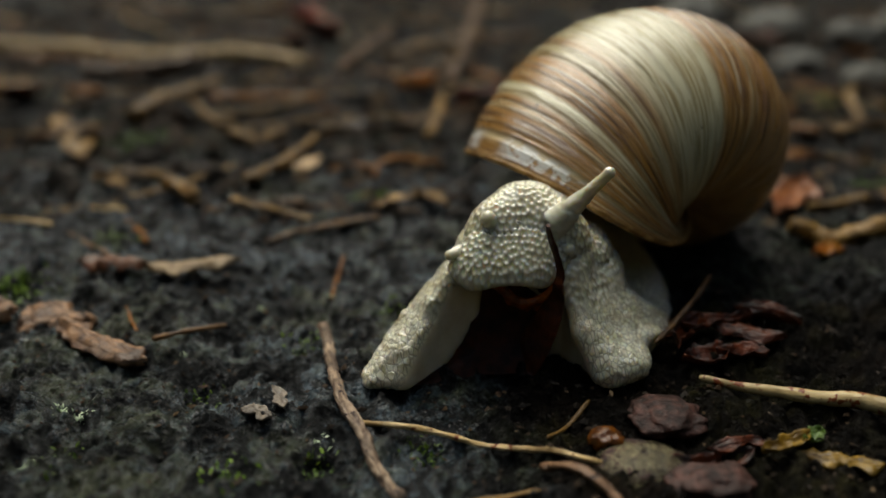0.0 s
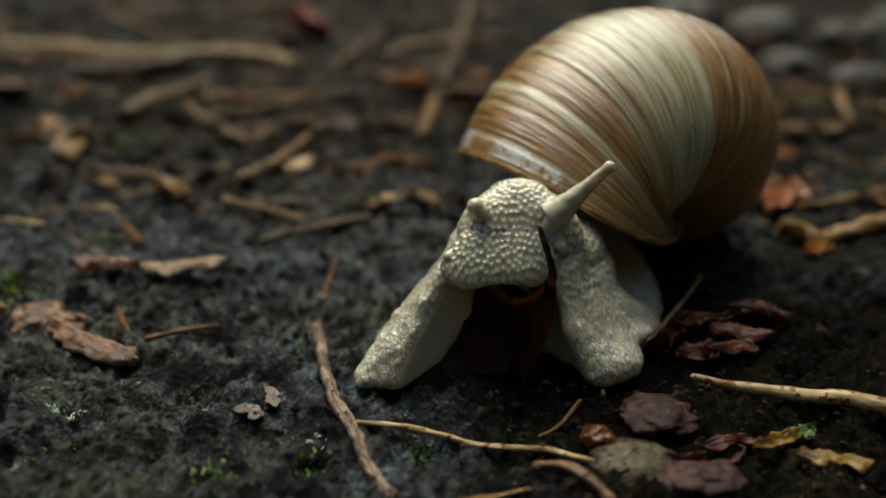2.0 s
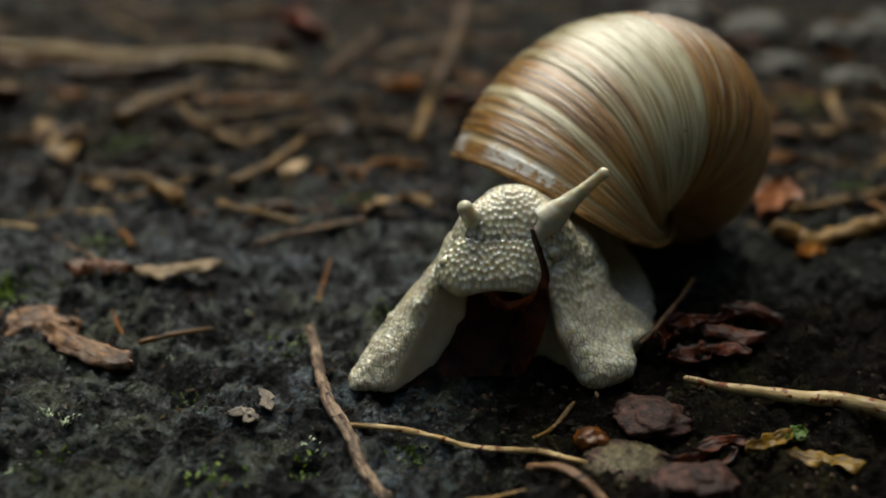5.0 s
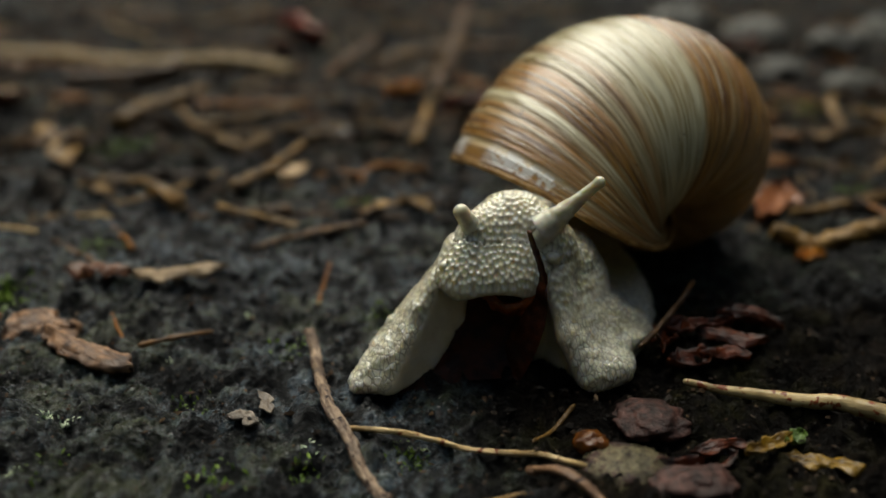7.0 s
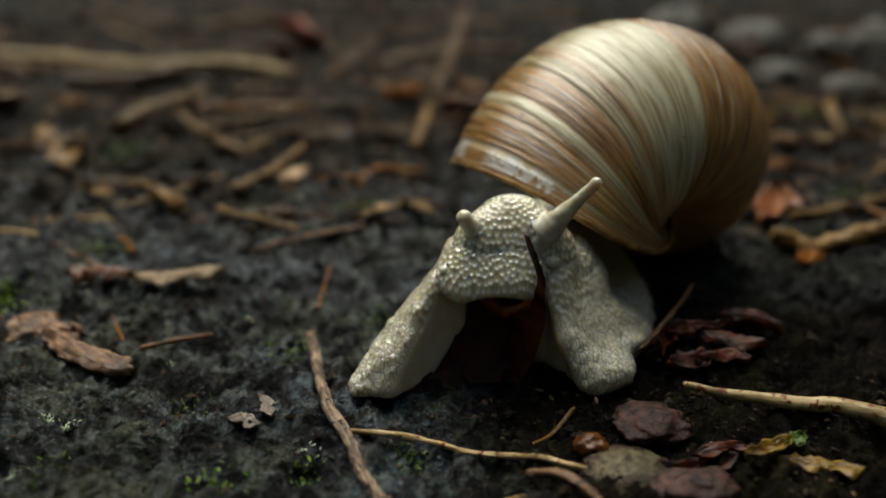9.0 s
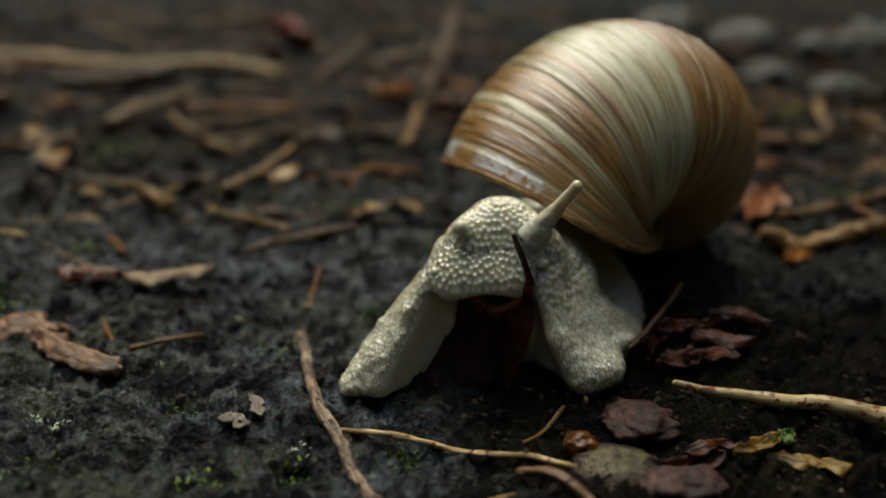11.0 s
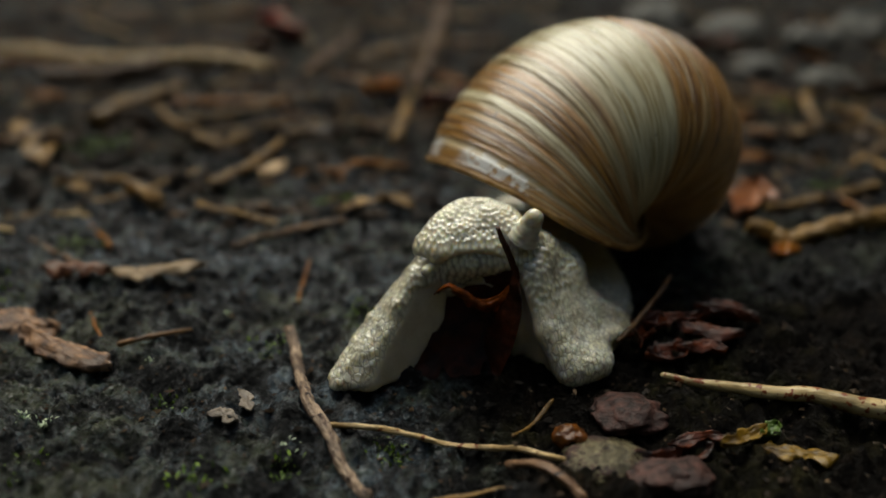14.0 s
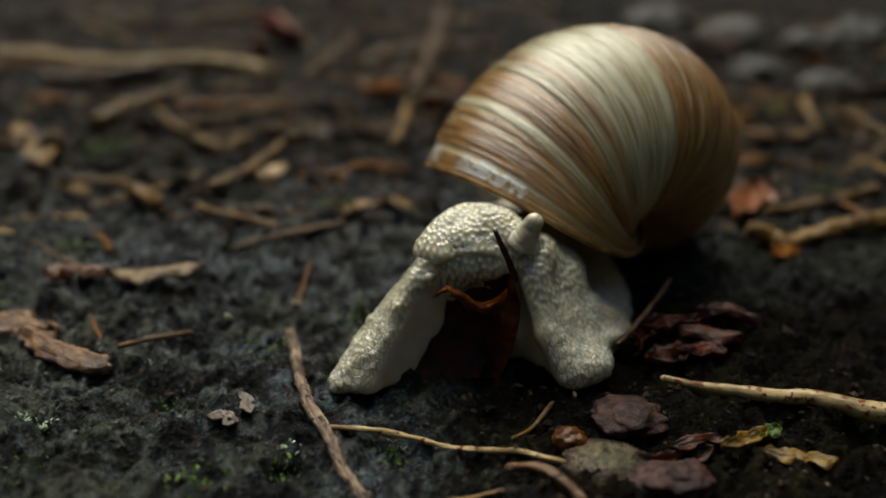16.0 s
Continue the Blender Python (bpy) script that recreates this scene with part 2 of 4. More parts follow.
def ground_material():
    m, nt, b = material("wet_mossy_stone", 0.5, Specular_IOR_Level=0.4, Coat_Roughness=0.11)
    v = place(nt)
    grit, mid, lumps, patch = speck(nt, v, 1600, 6, 0.75), speck(nt, v, 620, 5, 0.7, 0.5), speck(nt, v, 210, 5, 0.65, 0.4), speck(nt, v, 42, 4, 0.6)
    tone = mixed(nt, 0.5, mixed(nt, 0.65, grit, mid), lumps)
    # painted into the stone: shade in its hollows, bluish wet glints on its peaks
    stone = ramp(nt, tone, (0.44, (0.0012, 0.0016, 0.0018)), (0.50, (0.005, 0.0068, 0.008)), (0.56, (0.056, 0.084, 0.106)), (0.61, (0.17, 0.225, 0.27)))
    soil = ramp(nt, tone, (0.40, (0.002, 0.0016, 0.001)), (0.52, (0.009, 0.0065, 0.0045)), (0.64, (0.036, 0.025, 0.017)))
    t = nt.nodes.new("ShaderNodeAttribute")
    t.attribute_name = "soil"
    colour = mixed(nt, t.outputs["Fac"], stone, soil)
    green = ramp(nt, mixed(nt, 0.5, patch, lumps), (0.50, (0, 0, 0)), (0.60, (0.85, 0.85, 0.85)))
    green = mixed(nt, t.outputs["Fac"], green, mixed(nt, 1.0, green, (0.25,) * 3, "MULTIPLY"))
    colour = mixed(nt, green, colour, ramp(nt, tone, (0.40, (0.004, 0.006, 0.001)), (0.62, (0.07, 0.08, 0.014))))
    nt.links.new(colour, b.inputs["Base Color"])
    nt.links.new(ramp(nt, tone, (0.44, (0.7,) * 3), (0.56, (0.3,) * 3)), b.inputs["Roughness"])
    dull = node(nt, "MapRange", Value=t.outputs["Fac"])
    dull.inputs["To Min"].default_value, dull.inputs["To Max"].default_value = 0.2, 0.05
    nt.links.new(dull.outputs[0], b.inputs["Specular IOR Level"])
    height = ramp(nt, mixed(nt, 0.5, mixed(nt, 0.3, mid, grit), lumps), (0.38, (0, 0, 0)), (0.62, (1, 1, 1)))
    relief(nt, b, height, 1.0, 0.0015)
    wet = node(nt, "Bump", Strength=1.0, Distance=0.0013, Height=ramp(nt, mixed(nt, 0.4, mixed(nt, 0.25, mid, grit), lumps), (0.36, (0, 0, 0)), (0.64, (1, 1, 1))))
    nt.links.new(wet.outputs[0], b.inputs["Coat Normal"])
    film = ramp(nt, mixed(nt, 0.5, mid, lumps), (0.45, (0.0, 0.0, 0.0)), (0.52, (1.0, 1.0, 1.0)))
    film = mixed(nt, t.outputs["Fac"], film, (0.06, 0.06, 0.06))
    nt.links.new(film, b.inputs["Coat Weight"])
    return m


def skin_material():
    m, nt, b = material("snail_skin", 0.34, Subsurface_Weight=0.9, Subsurface_Scale=0.0011, Coat_Weight=1.0, Coat_Roughness=0.13)
    b.inputs["Subsurface Radius"].default_value = (1.0, 0.82, 0.5)
    t = nt.nodes.new("ShaderNodeAttribute")
    t.attribute_name = "furrow"
    v = place(nt)
    # creases between warts coloured dark, so their shade is painted over the relief
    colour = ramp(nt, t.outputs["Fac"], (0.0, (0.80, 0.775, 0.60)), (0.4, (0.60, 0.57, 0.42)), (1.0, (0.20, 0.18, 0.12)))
    colour = mixed(nt, ramp(nt, speck(nt, v, 160, 3), (0.4, (0, 0, 0)), (0.75, (0.6, 0.6, 0.6))), colour, (0.64, 0.58, 0.43))
    bare = nt.nodes.new("ShaderNodeAttribute")
    bare.attribute_name = "smooth_side"
    colour = mixed(nt, bare.outputs["Fac"], colour, ramp(nt, speck(nt, v, 500, 4), (0.35, (0.62, 0.54, 0.36)), (0.7, (0.76, 0.69, 0.51))))
    net = nt.nodes.new("ShaderNodeAttribute")
    net.attribute_name = "net"
    warp = node(nt, "TexNoise", Vector=v, Scale=500, Detail=2)
    bent = node(nt, "VectorMath", i0=warp.outputs[1], i1=(0.0006,) * 3, i2=place(nt, (1, 0.8, 0.5)))
    bent.operation = "MULTIPLY_ADD"
    edge = nt.nodes.new("ShaderNodeTexVoronoi")
    edge.feature = "DISTANCE_TO_EDGE"
    edge.inputs["Scale"].default_value = 1850
    nt.links.new(bent.outputs[0], edge.inputs["Vector"])
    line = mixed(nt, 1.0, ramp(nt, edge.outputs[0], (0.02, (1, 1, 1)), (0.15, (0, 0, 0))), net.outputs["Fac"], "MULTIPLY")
    # lines between plates get painted shade in the same way
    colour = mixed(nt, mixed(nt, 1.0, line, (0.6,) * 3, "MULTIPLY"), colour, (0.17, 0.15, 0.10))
    nt.links.new(colour, b.inputs["Base Color"])
    relief(nt, b, mixed(nt, line, mixed(nt, 0.3, (0.8,) * 3, speck(nt, v, 3500, 3)), (0, 0, 0)), 0.5, 0.00014)
    return m


def shell_material():
    m, nt, b = material("snail_shell", 0.3, Coat_Weight=1.0, Coat_Roughness=0.09)
    u = nt.nodes.new("ShaderNodeAttribute")
    u.attribute_name = "growth"
    a = nt.nodes.new("ShaderNodeAttribute")
    a.attribute_name = "across"
    vec = node(nt, "CombineXYZ", X=u.outputs["Fac"], Y=a.outputs["Fac"]).outputs[0]
    def streak(sx, sy, detail):
        mp = node(nt, "Mapping", Vector=vec)
        mp.inputs["Scale"].default_value = (sx, sy, 1)
        return speck(nt, mp.outputs[0], 1.0, detail, 0.65)
    fine, wide, wander = streak(46, 1.3, 6), streak(9, 0.6, 3), streak(22, 2.0, 5)
    cream, horn = (0.74, 0.67, 0.41), (0.50, 0.255, 0.06)
    base = node(nt, "MapRange", Value=u.outputs["Fac"])
    base.inputs["From Min"].default_value, base.inputs["From Max"].default_value = -3.2, 0.0
    drift = node(nt, "Math", i0=mixed(nt, 0.5, wide, wander), i1=0.5)
    drift.operation = "SUBTRACT"
    along = node(nt, "Math", i0=drift.outputs[0], i1=0.022, i2=base.outputs[0])
    along.operation = "MULTIPLY_ADD"
    # shares of horn brown along the whorl, from the old part to the lip
    stops = ((0.0, 0.8), (0.44, 0.9), (0.488, 0.9), (0.497, 0.42), (0.505, 0.42), (0.516, 1.0), (0.575, 1.0), (0.602, 0.08), (0.70, 0.06), (0.75, 0.22), (0.772, 0.6), (0.785, 0.2), (0.805, 0.4),
             (0.82, 0.92), (0.858, 0.95), (0.868, 0.12), (0.884, 0.2), (0.90, 0.8), (0.915, 0.4), (0.93, 0.88), (0.95, 0.75), (0.962, 0.3), (0.985, 0.85), (1.0, 0.7))
    zone = ramp(nt, along.outputs[0], *((p, (v,) * 3) for p, v in stops))
    k = mixed(nt, 0.26, zone, mixed(nt, 0.5, wide, wander))
    k = ramp(nt, k, (0.22, (0, 0, 0)), (0.62, (1, 1, 1)))
    colour = mixed(nt, k, cream, horn)
    colour = mixed(nt, ramp(nt, fine, (0.48, (0, 0, 0)), (0.57, (0.95, 0.95, 0.95))), colour, mixed(nt, k, (0.42, 0.31, 0.12), (0.17, 0.075, 0.018)))
    colour = mixed(nt, ramp(nt, streak(45, 0.8, 3), (0.58, (0, 0, 0)), (0.64, (0.7, 0.7, 0.7))), colour, (0.78, 0.66, 0.40))
    worn = ramp(nt, base.outputs[0], (0.955, (0, 0, 0)), (0.966, (1, 1, 1)), (0.986, (1, 1, 1)), (0.992, (0, 0, 0)))
    chalk = mixed(nt, 0.5, speck(nt, place(nt), 330, 4), speck(nt, place(nt), 1500, 3))
    patch = mixed(nt, 1.0, worn, ramp(nt, chalk, (0.47, (0, 0, 0)), (0.51, (0.95, 0.95, 0.95))), "MULTIPLY")
    band = ramp(nt, node(nt, "MapRange", Value=a.outputs["Fac"], From_Max=math.pi).outputs[0], (0.70, (0, 0, 0)), (0.77, (1, 1, 1)), (0.93, (1, 1, 1)), (0.97, (0, 0, 0)))
    patch = mixed(nt, 1.0, patch, band, "MULTIPLY")
    colour = mixed(nt, patch, colour, (0.80, 0.78, 0.72))
    pits = ramp(nt, speck(nt, place(nt), 620, 2), (0.715, (0, 0, 0)), (0.74, (0.9, 0.9, 0.9)))
    colour = mixed(nt, pits, colour, (0.06, 0.03, 0.015))
    nt.links.new(colour, b.inputs["Base Color"])
    nt.links.new(ramp(nt, wander, (0.3, (0.18,) * 3), (0.7, (0.45,) * 3)), b.inputs["Roughness"])
    relief(nt, b, mixed(nt, 0.5, fine, wander), 0.9, 0.0006)
    gloss = node(nt, "Bump", Strength=1.0, Distance=0.0005, Height=mixed(nt, 0.4, wander, fine))
    nt.links.new(gloss.outputs[0], b.inputs["Coat Normal"])
    return m


# ---- ground ----
def rise(x, y):
    """Height of the ground in mm at x, y in mm: lumps, then crumbs and grit near the camera."""
    x, y = np.asarray(x, float), np.asarray(y, float)
    p = np.stack([x, y, np.zeros_like(x)], -1)
    z = np.zeros_like(x)
    far = np.hypot(x - 8, y - 80)
    m = far < 3000
    z[m] = 0.8 * layered(p[m] / 17, 3, 2)
    m = far < 420
    q = p[m]
    one, two = cells(q / (2.3, 2.3, 1) + 0.45 * layered(q / 1.0, 5, 2)[..., None] * (1, 1, 0), 13)
    crumb = np.sqrt(np.clip(1 - one ** 2, 0, 1)) * np.clip(0.5 + 1.2 * layered(q / 9, 17, 2), 0, 1)
    warp = np.stack([layered(q / 3.0, 51, 3), layered(q / 3.0, 57, 3), np.zeros(len(q))], -1)
    one, two = cells(q / (3.4, 2.8, 1) + 0.5 * warp, 33)
    lump = np.clip((two - one) / 0.45, 0, 1) ** 0.7
    z[m] += 0.8 * layered(q / 6.0, 9, 2) + 0.35 * (crumb - 0.4) + 0.6 * (lump - 0.8) + 0.85 * layered(q / 2.1, 27, 2) + 0.38 * layered(q / 0.85, 21, 2) + 0.7 * (0.6 - np.abs(soft_noise(q / 1.5, 91)) - 0.5 * np.abs(soft_noise(q / 0.8, 93)))
    return z - 0.35


def graded(low, high, step, far, growth, back):
    out, d = list(np.arange(low, high, step)), step
    while out[-1] < far:
        d *= growth if out[-1] < 500 else 1.25
        out.append(out[-1] + d)
    d, under = step, [low]
    while under[-1] > -far:
        d *= back if under[-1] > -500 else 1.25
        under.append(under[-1] - d)
    return np.array(under[:0:-1] + out)


def build_backdrop():
    """An added, unseen dark ring that cuts low sky light, higher behind the camera."""
    n = 160
    a = np.arange(n) / n * 2 * np.pi
    wave = layered(np.stack([np.cos(a) * 5, np.sin(a) * 5, 0 * a], -1), 61, 3)
    top = 4.5 + 2.6 * np.clip(-np.sin(a), 0, 1) + 1.6 * np.clip(np.cos(a), 0, 1) + 1.0 * wave
    out = np.stack([8 * np.cos(a), 8 * np.sin(a), 0 * a - 0.2], -1)
    v = np.concatenate([out, out * (1, 1, 0) * 0.9 + np.stack([0 * a, 0 * a, top], -1)])
    j = np.arange(n)
    f = np.stack([j, (j + 1) % n, (j + 1) % n + n, j + n], -1)
    m, nt, b = material("sky_blocker", 0.8)
    nt.links.new(ramp(nt, speck(nt, place(nt), 3, 6), (0.35, (0.006, 0.009, 0.004)), (0.7, (0.05, 0.06, 0.025))), b.inputs["Base Color"])
    return tagged(new("backdrop", mesh("backdrop", v, f, m)), "unseen dark ring added to block low sky light", "backdrop", kind="structure")


def build_ground():
    x = graded(-58, 56, 0.26, 150000, 1.02, 1.02)
    y = graded(47, 120, 0.26, 150000, 1.016, 1.3)
    gx, gy = np.meshgrid(x, y, indexing="xy")
    z = rise(gx, gy)
    mottle = 0.5 + 0.6 * layered(np.stack([gx / 40, gy / 40, 0 * gx], -1), 31, 3)
    near = np.clip(1.3 - np.hypot(gx, gy - 90) / 250, 0, 1)
    soil = (mottle + (gx - 4) / 14) * np.clip((100 - gy) / 25, 0, 1) + np.clip((gy - 118) / 50, 0, 0.85)
    soil = np.maximum(soil, 0.7 * np.clip((gx - 22) / 12, 0, 1) * np.clip((170 - gy) / 30, 0, 1))
    soil = np.clip(soil, 0, 1) * near + 0.6 * (1 - near)
    verts = np.stack([gx, gy, z], -1).reshape(-1, 3) * MM
    ob = new("ground", mesh("ground", verts, grid_faces(len(y), len(x)), ground_material(), soil=np.clip(soil, 0, 1)))
    return tagged(ob, "wet dark mossy stone ground with soil and litter", "ground", kind="structure")


# ---- the snail ----
def ball(p, c, r):
    q = (p - np.array(c)) / np.array(r)
    d = np.linalg.norm(q, axis=-1)
    return (d - 1) * min(r)


def rod(p, a, b, ra, rb):
    a, b = np.array(a, float), np.array(b, float)
    ab = b - a
    t = np.clip(((p - a) @ ab) / (ab @ ab), 0, 1)
    return np.linalg.norm(p - a - t[..., None] * ab, axis=-1) - (ra + (rb - ra) * t)


def sheet(p, a, b, c, r):
    """Distance to a triangle, less r."""
    a, b, c = (np.array(v, float) for v in (a, b, c))
    n = np.cross(b - a, c - a)
    n = n / np.linalg.norm(n)
    inside = np.ones(p.shape[:-1], bool)
    edge = np.full(p.shape[:-1], 1e9)
    for u, v in ((a, b), (b, c), (c, a)):
        inside &= (p - u) @ np.cross(n, v - u) > 0
        edge = np.minimum(edge, rod(p, u, v, 0, 0))
    return np.where(inside, np.abs((p - a) @ n), edge) - r


def join(k, *d):
    out = d[0]
    for e in d[1:]:
        w = np.clip(0.5 + 0.5 * (e - out) / k, 0, 1)
        out = e * (1 - w) + out * w - k * w * (1 - w)
    return out


def carve(k, d, hole):
    return -join(k, -d, hole)


BASE = np.array((10.0, 95.0, 0.0))


def hollow_under(p):
    wide = np.clip(7.5 - 0.42 * (p[..., 1] - 75), 3.0, 8.6)
    q = np.abs((p[..., 0] - 6.9) / wide) ** 3 + np.abs((p[..., 2] + 1) / 11.6) ** 3 + np.abs((p[..., 1] - 72) / 12.5) ** 4
    return (q ** (1 / 3) - 1) * 7.0


LEFT_FOLD = (0.9, 81.2, 10.0), (-4.2, 75.6, 0.4), (1.6, 79.6, -0.4)


def inner_faces(p):
    """The smooth pale faces that run inward from the two front folds."""
    a, _, c = LEFT_FOLD
    return np.minimum(np.minimum(sheet(p, *LEFT_FOLD, 0.7), sheet(p, a, c, (3.3, 81.4, 5.1), 0.7)),
                      np.minimum(sheet(p, a, (3.3, 81.4, 5.1), (3.5, 82.2, 8.7), 0.7), sheet(p, (13.3, 81.6, 9.2), (16.6, 76.6, 1.2), (12.6, 82.2, 0.5), 0.75)))


def foot_field(p):
    d = join(2.5,
             ball(p, (18.5, 108, 0.5), (9.2, 20, 4.8)),
             rod(p, (11.5, 101, 5), (10.5, 91, 6.5), 5.5, 3.6),
             ball(p, (6.3, 86, 3.0), (8.4, 7.5, 8.4)), ball(p, (16.2, 88.5, 2.2), (6.2, 8.4, 5.0)), ball(p, (22.5, 96, 0.5), (5.6, 9, 3.6)),
             sheet(p, (1.6, 83.2, 9.8), (-4.6, 76.4, 0.9), (-5.2, 84, 0.5), 1.0),
             sheet(p, (0.6, 82.4, 8.6), (-7.4, 76.0, 0.5), (-5.6, 83, 0.5), 0.8),
             sheet(p, (14.0, 84.0, 10.0), (17.6, 76.6, 1.8), (24.5, 86, 0.6), 1.6))
    d = join(1.1, d,
             rod(p, (0.9, 81.2, 10.0), (-1.0, 79.5, 7.6), 0.9, 0.7), rod(p, (-1.0, 79.5, 7.6), (-2.0, 77.6, 4.4), 0.7, 0.65), rod(p, (-2.0, 77.6, 4.4), (-4.1, 75.6, 0.9), 0.65, 0.7),
             sheet(p, (0.9, 81.4, 9.8), (-2.0, 77.8, 4.4), (-3.9, 81.0, 4.9), 0.6), sheet(p, (-2.0, 77.8, 4.4), (-4.1, 75.8, 0.9), (-7.6, 76.6, 0.7), 0.6), sheet(p, (-2.0, 77.8, 4.4), (-7.6, 76.8, 0.7), (-3.9, 81.0, 4.9), 0.6),
             rod(p, (-4.0, 75.4, 0.4), (-7.6, 75.6, 0.3), 0.7, 0.7), rod(p, (-5.6, 79.3, 3.2), (-6.2, 78.2, 1.9), 0.7, 0.6),
             rod(p, (13.6, 80.8, 9.6), (14.9, 77.6, 5.2), 1.3, 1.2), rod(p, (14.9, 77.6, 5.2), (17.4, 75.6, 1.8), 1.2, 1.9),
             ball(p, (19.0, 78.2, 1.6), (3.6, 3.6, 2.3)), rod(p, (1.4, 81.8, 9.8), (3.4, 84.0, 12.4), 1.4, 2.0), ball(p, (16.6, 88.0, 7.6), (4.2, 5.0, 3.4)), rod(p, (13.8, 81.4, 10.4), (15.4, 79.6, 6.4), 1.5, 1.2), rod(p, (22.6, 81.6, 2.4), (23.8, 82.2, 2.3), 1.0, 0.9),
             rod(p, (23.5, 86.0, 0.6), (26.5, 91, 0.2), 1.6, 1.2),
             ball(p, (14.9, 86.6, 10.0), (2.6, 3.6, 2.9)), ball(p, (14.2, 83.4, 11.4), (1.9, 2.2, 2.2)))
    d = carve(0.9, d, hollow_under(p))
    a, b, c = (np.array(q) for q in LEFT_FOLD)
    n = np.cross(b - a, c - a)
    proud = (p - a) @ (n / np.linalg.norm(n)) - 0.7
    d = carve(0.5, d, np.maximum(np.maximum(-proud, p[..., 0] - 4.5), np.maximum(p[..., 2] - 9.4, p[..., 1] - 82.5)))
    d = join(0.6, d, inner_faces(p))
    return np.maximum(d, -p[..., 2] - 0.4)


def hood(p, c, half, fall, taper, lean):
    """A rounded slab that slopes down to the front: half its width, its length down the slope and its depth; wider towards its foot."""
    u = p - np.array(c)
    down, out = np.array((0, -math.cos(fall), -math.sin(fall))), np.array((0, -math.sin(fall), math.cos(fall)))
    v, w = u @ down, u @ out
    x = (u[..., 0] + lean * v) / (1 + taper * v / half[1])
    q = np.abs(x / half[0]) ** 2.5 + np.abs(v / half[1]) ** 2.5 + np.abs(w / half[2]) ** 2.5
    return (q ** 0.4 - 1) * min(half)


def crown_field(p):
    return join(1.4, ball(p, (9.2, 87.0, 15.0), (4.1, 3.8, 3.5)), hood(p, (8.4, 83.75, 15.3), (4.5, 3.8, 2.0), 0.90, 0.20, 0.16), rod(p, (9.8, 87, 12.2), (13.0, 96, 8.5), 3.4, 4.4),
                rod(p, (11.6, 84.5, 15.2), (12.6, 83.2, 16.2), 1.9, 1.5), rod(p, (6.2, 84.5, 15.6), (5.4, 83.2, 16.2), 1.4, 1.0),
                ball(p, (4.2, 84.6, 11.2), (2.6, 3.2, 3.0)), ball(p, (5.7, 84.3, 13.8), (2.8, 3.0, 3.0)), ball(p, (13.4, 84.0, 12.6), (2.6, 3.0, 3.4)), ball(p, (15.8, 88.0, 9.6), (3.6, 4.6, 3.6)))


def snout_field(p):
    d = join(1.2, hood(p, (7.1, 81.45, 12.65), (5.2, 4.6, 2.1), 0.90, 0.25, 0.15),
             rod(p, (2.0, 81.4, 11.0), (4.0, 82.2, 12.4), 1.2, 1.6), rod(p, (12.4, 81.8, 11.6), (10.6, 82.2, 12.6), 1.3, 1.8))
    return carve(0.8, d, ball(p, (7.0, 78.4, 6.6), (4.6, 4.5, 3.6)))


def spaced(p, gap, seed):
    """Distances from each point to the two nearest of an even random choice among them, no closer than gap."""
    order = np.random.default_rng(seed).permutation(len(p))
    taken, grid = [], {}
    key = np.floor(p / gap).astype(int)
    for n in order:
        a, b, c = key[n]
        q = p[n]
        near = (grid.get((a + i, b + j, c + k)) for i in (-1, 0, 1) for j in (-1, 0, 1) for k in (-1, 0, 1))
        if (a, b, c) in grid or any(o is not None and (o[0] - q[0]) ** 2 + (o[1] - q[1]) ** 2 + (o[2] - q[2]) ** 2 < gap * gap for o in near):
            continue
        grid[(a, b, c)] = q
        taken.append(q)
    tree = KDTree(len(taken))
    for n, q in enumerate(taken):
        tree.insert(q, n)
    tree.balance()
    d = np.array([[f[2] for f in tree.find_n(q, 2)] for q in p])
    return d[:, 0], d[:, 1]


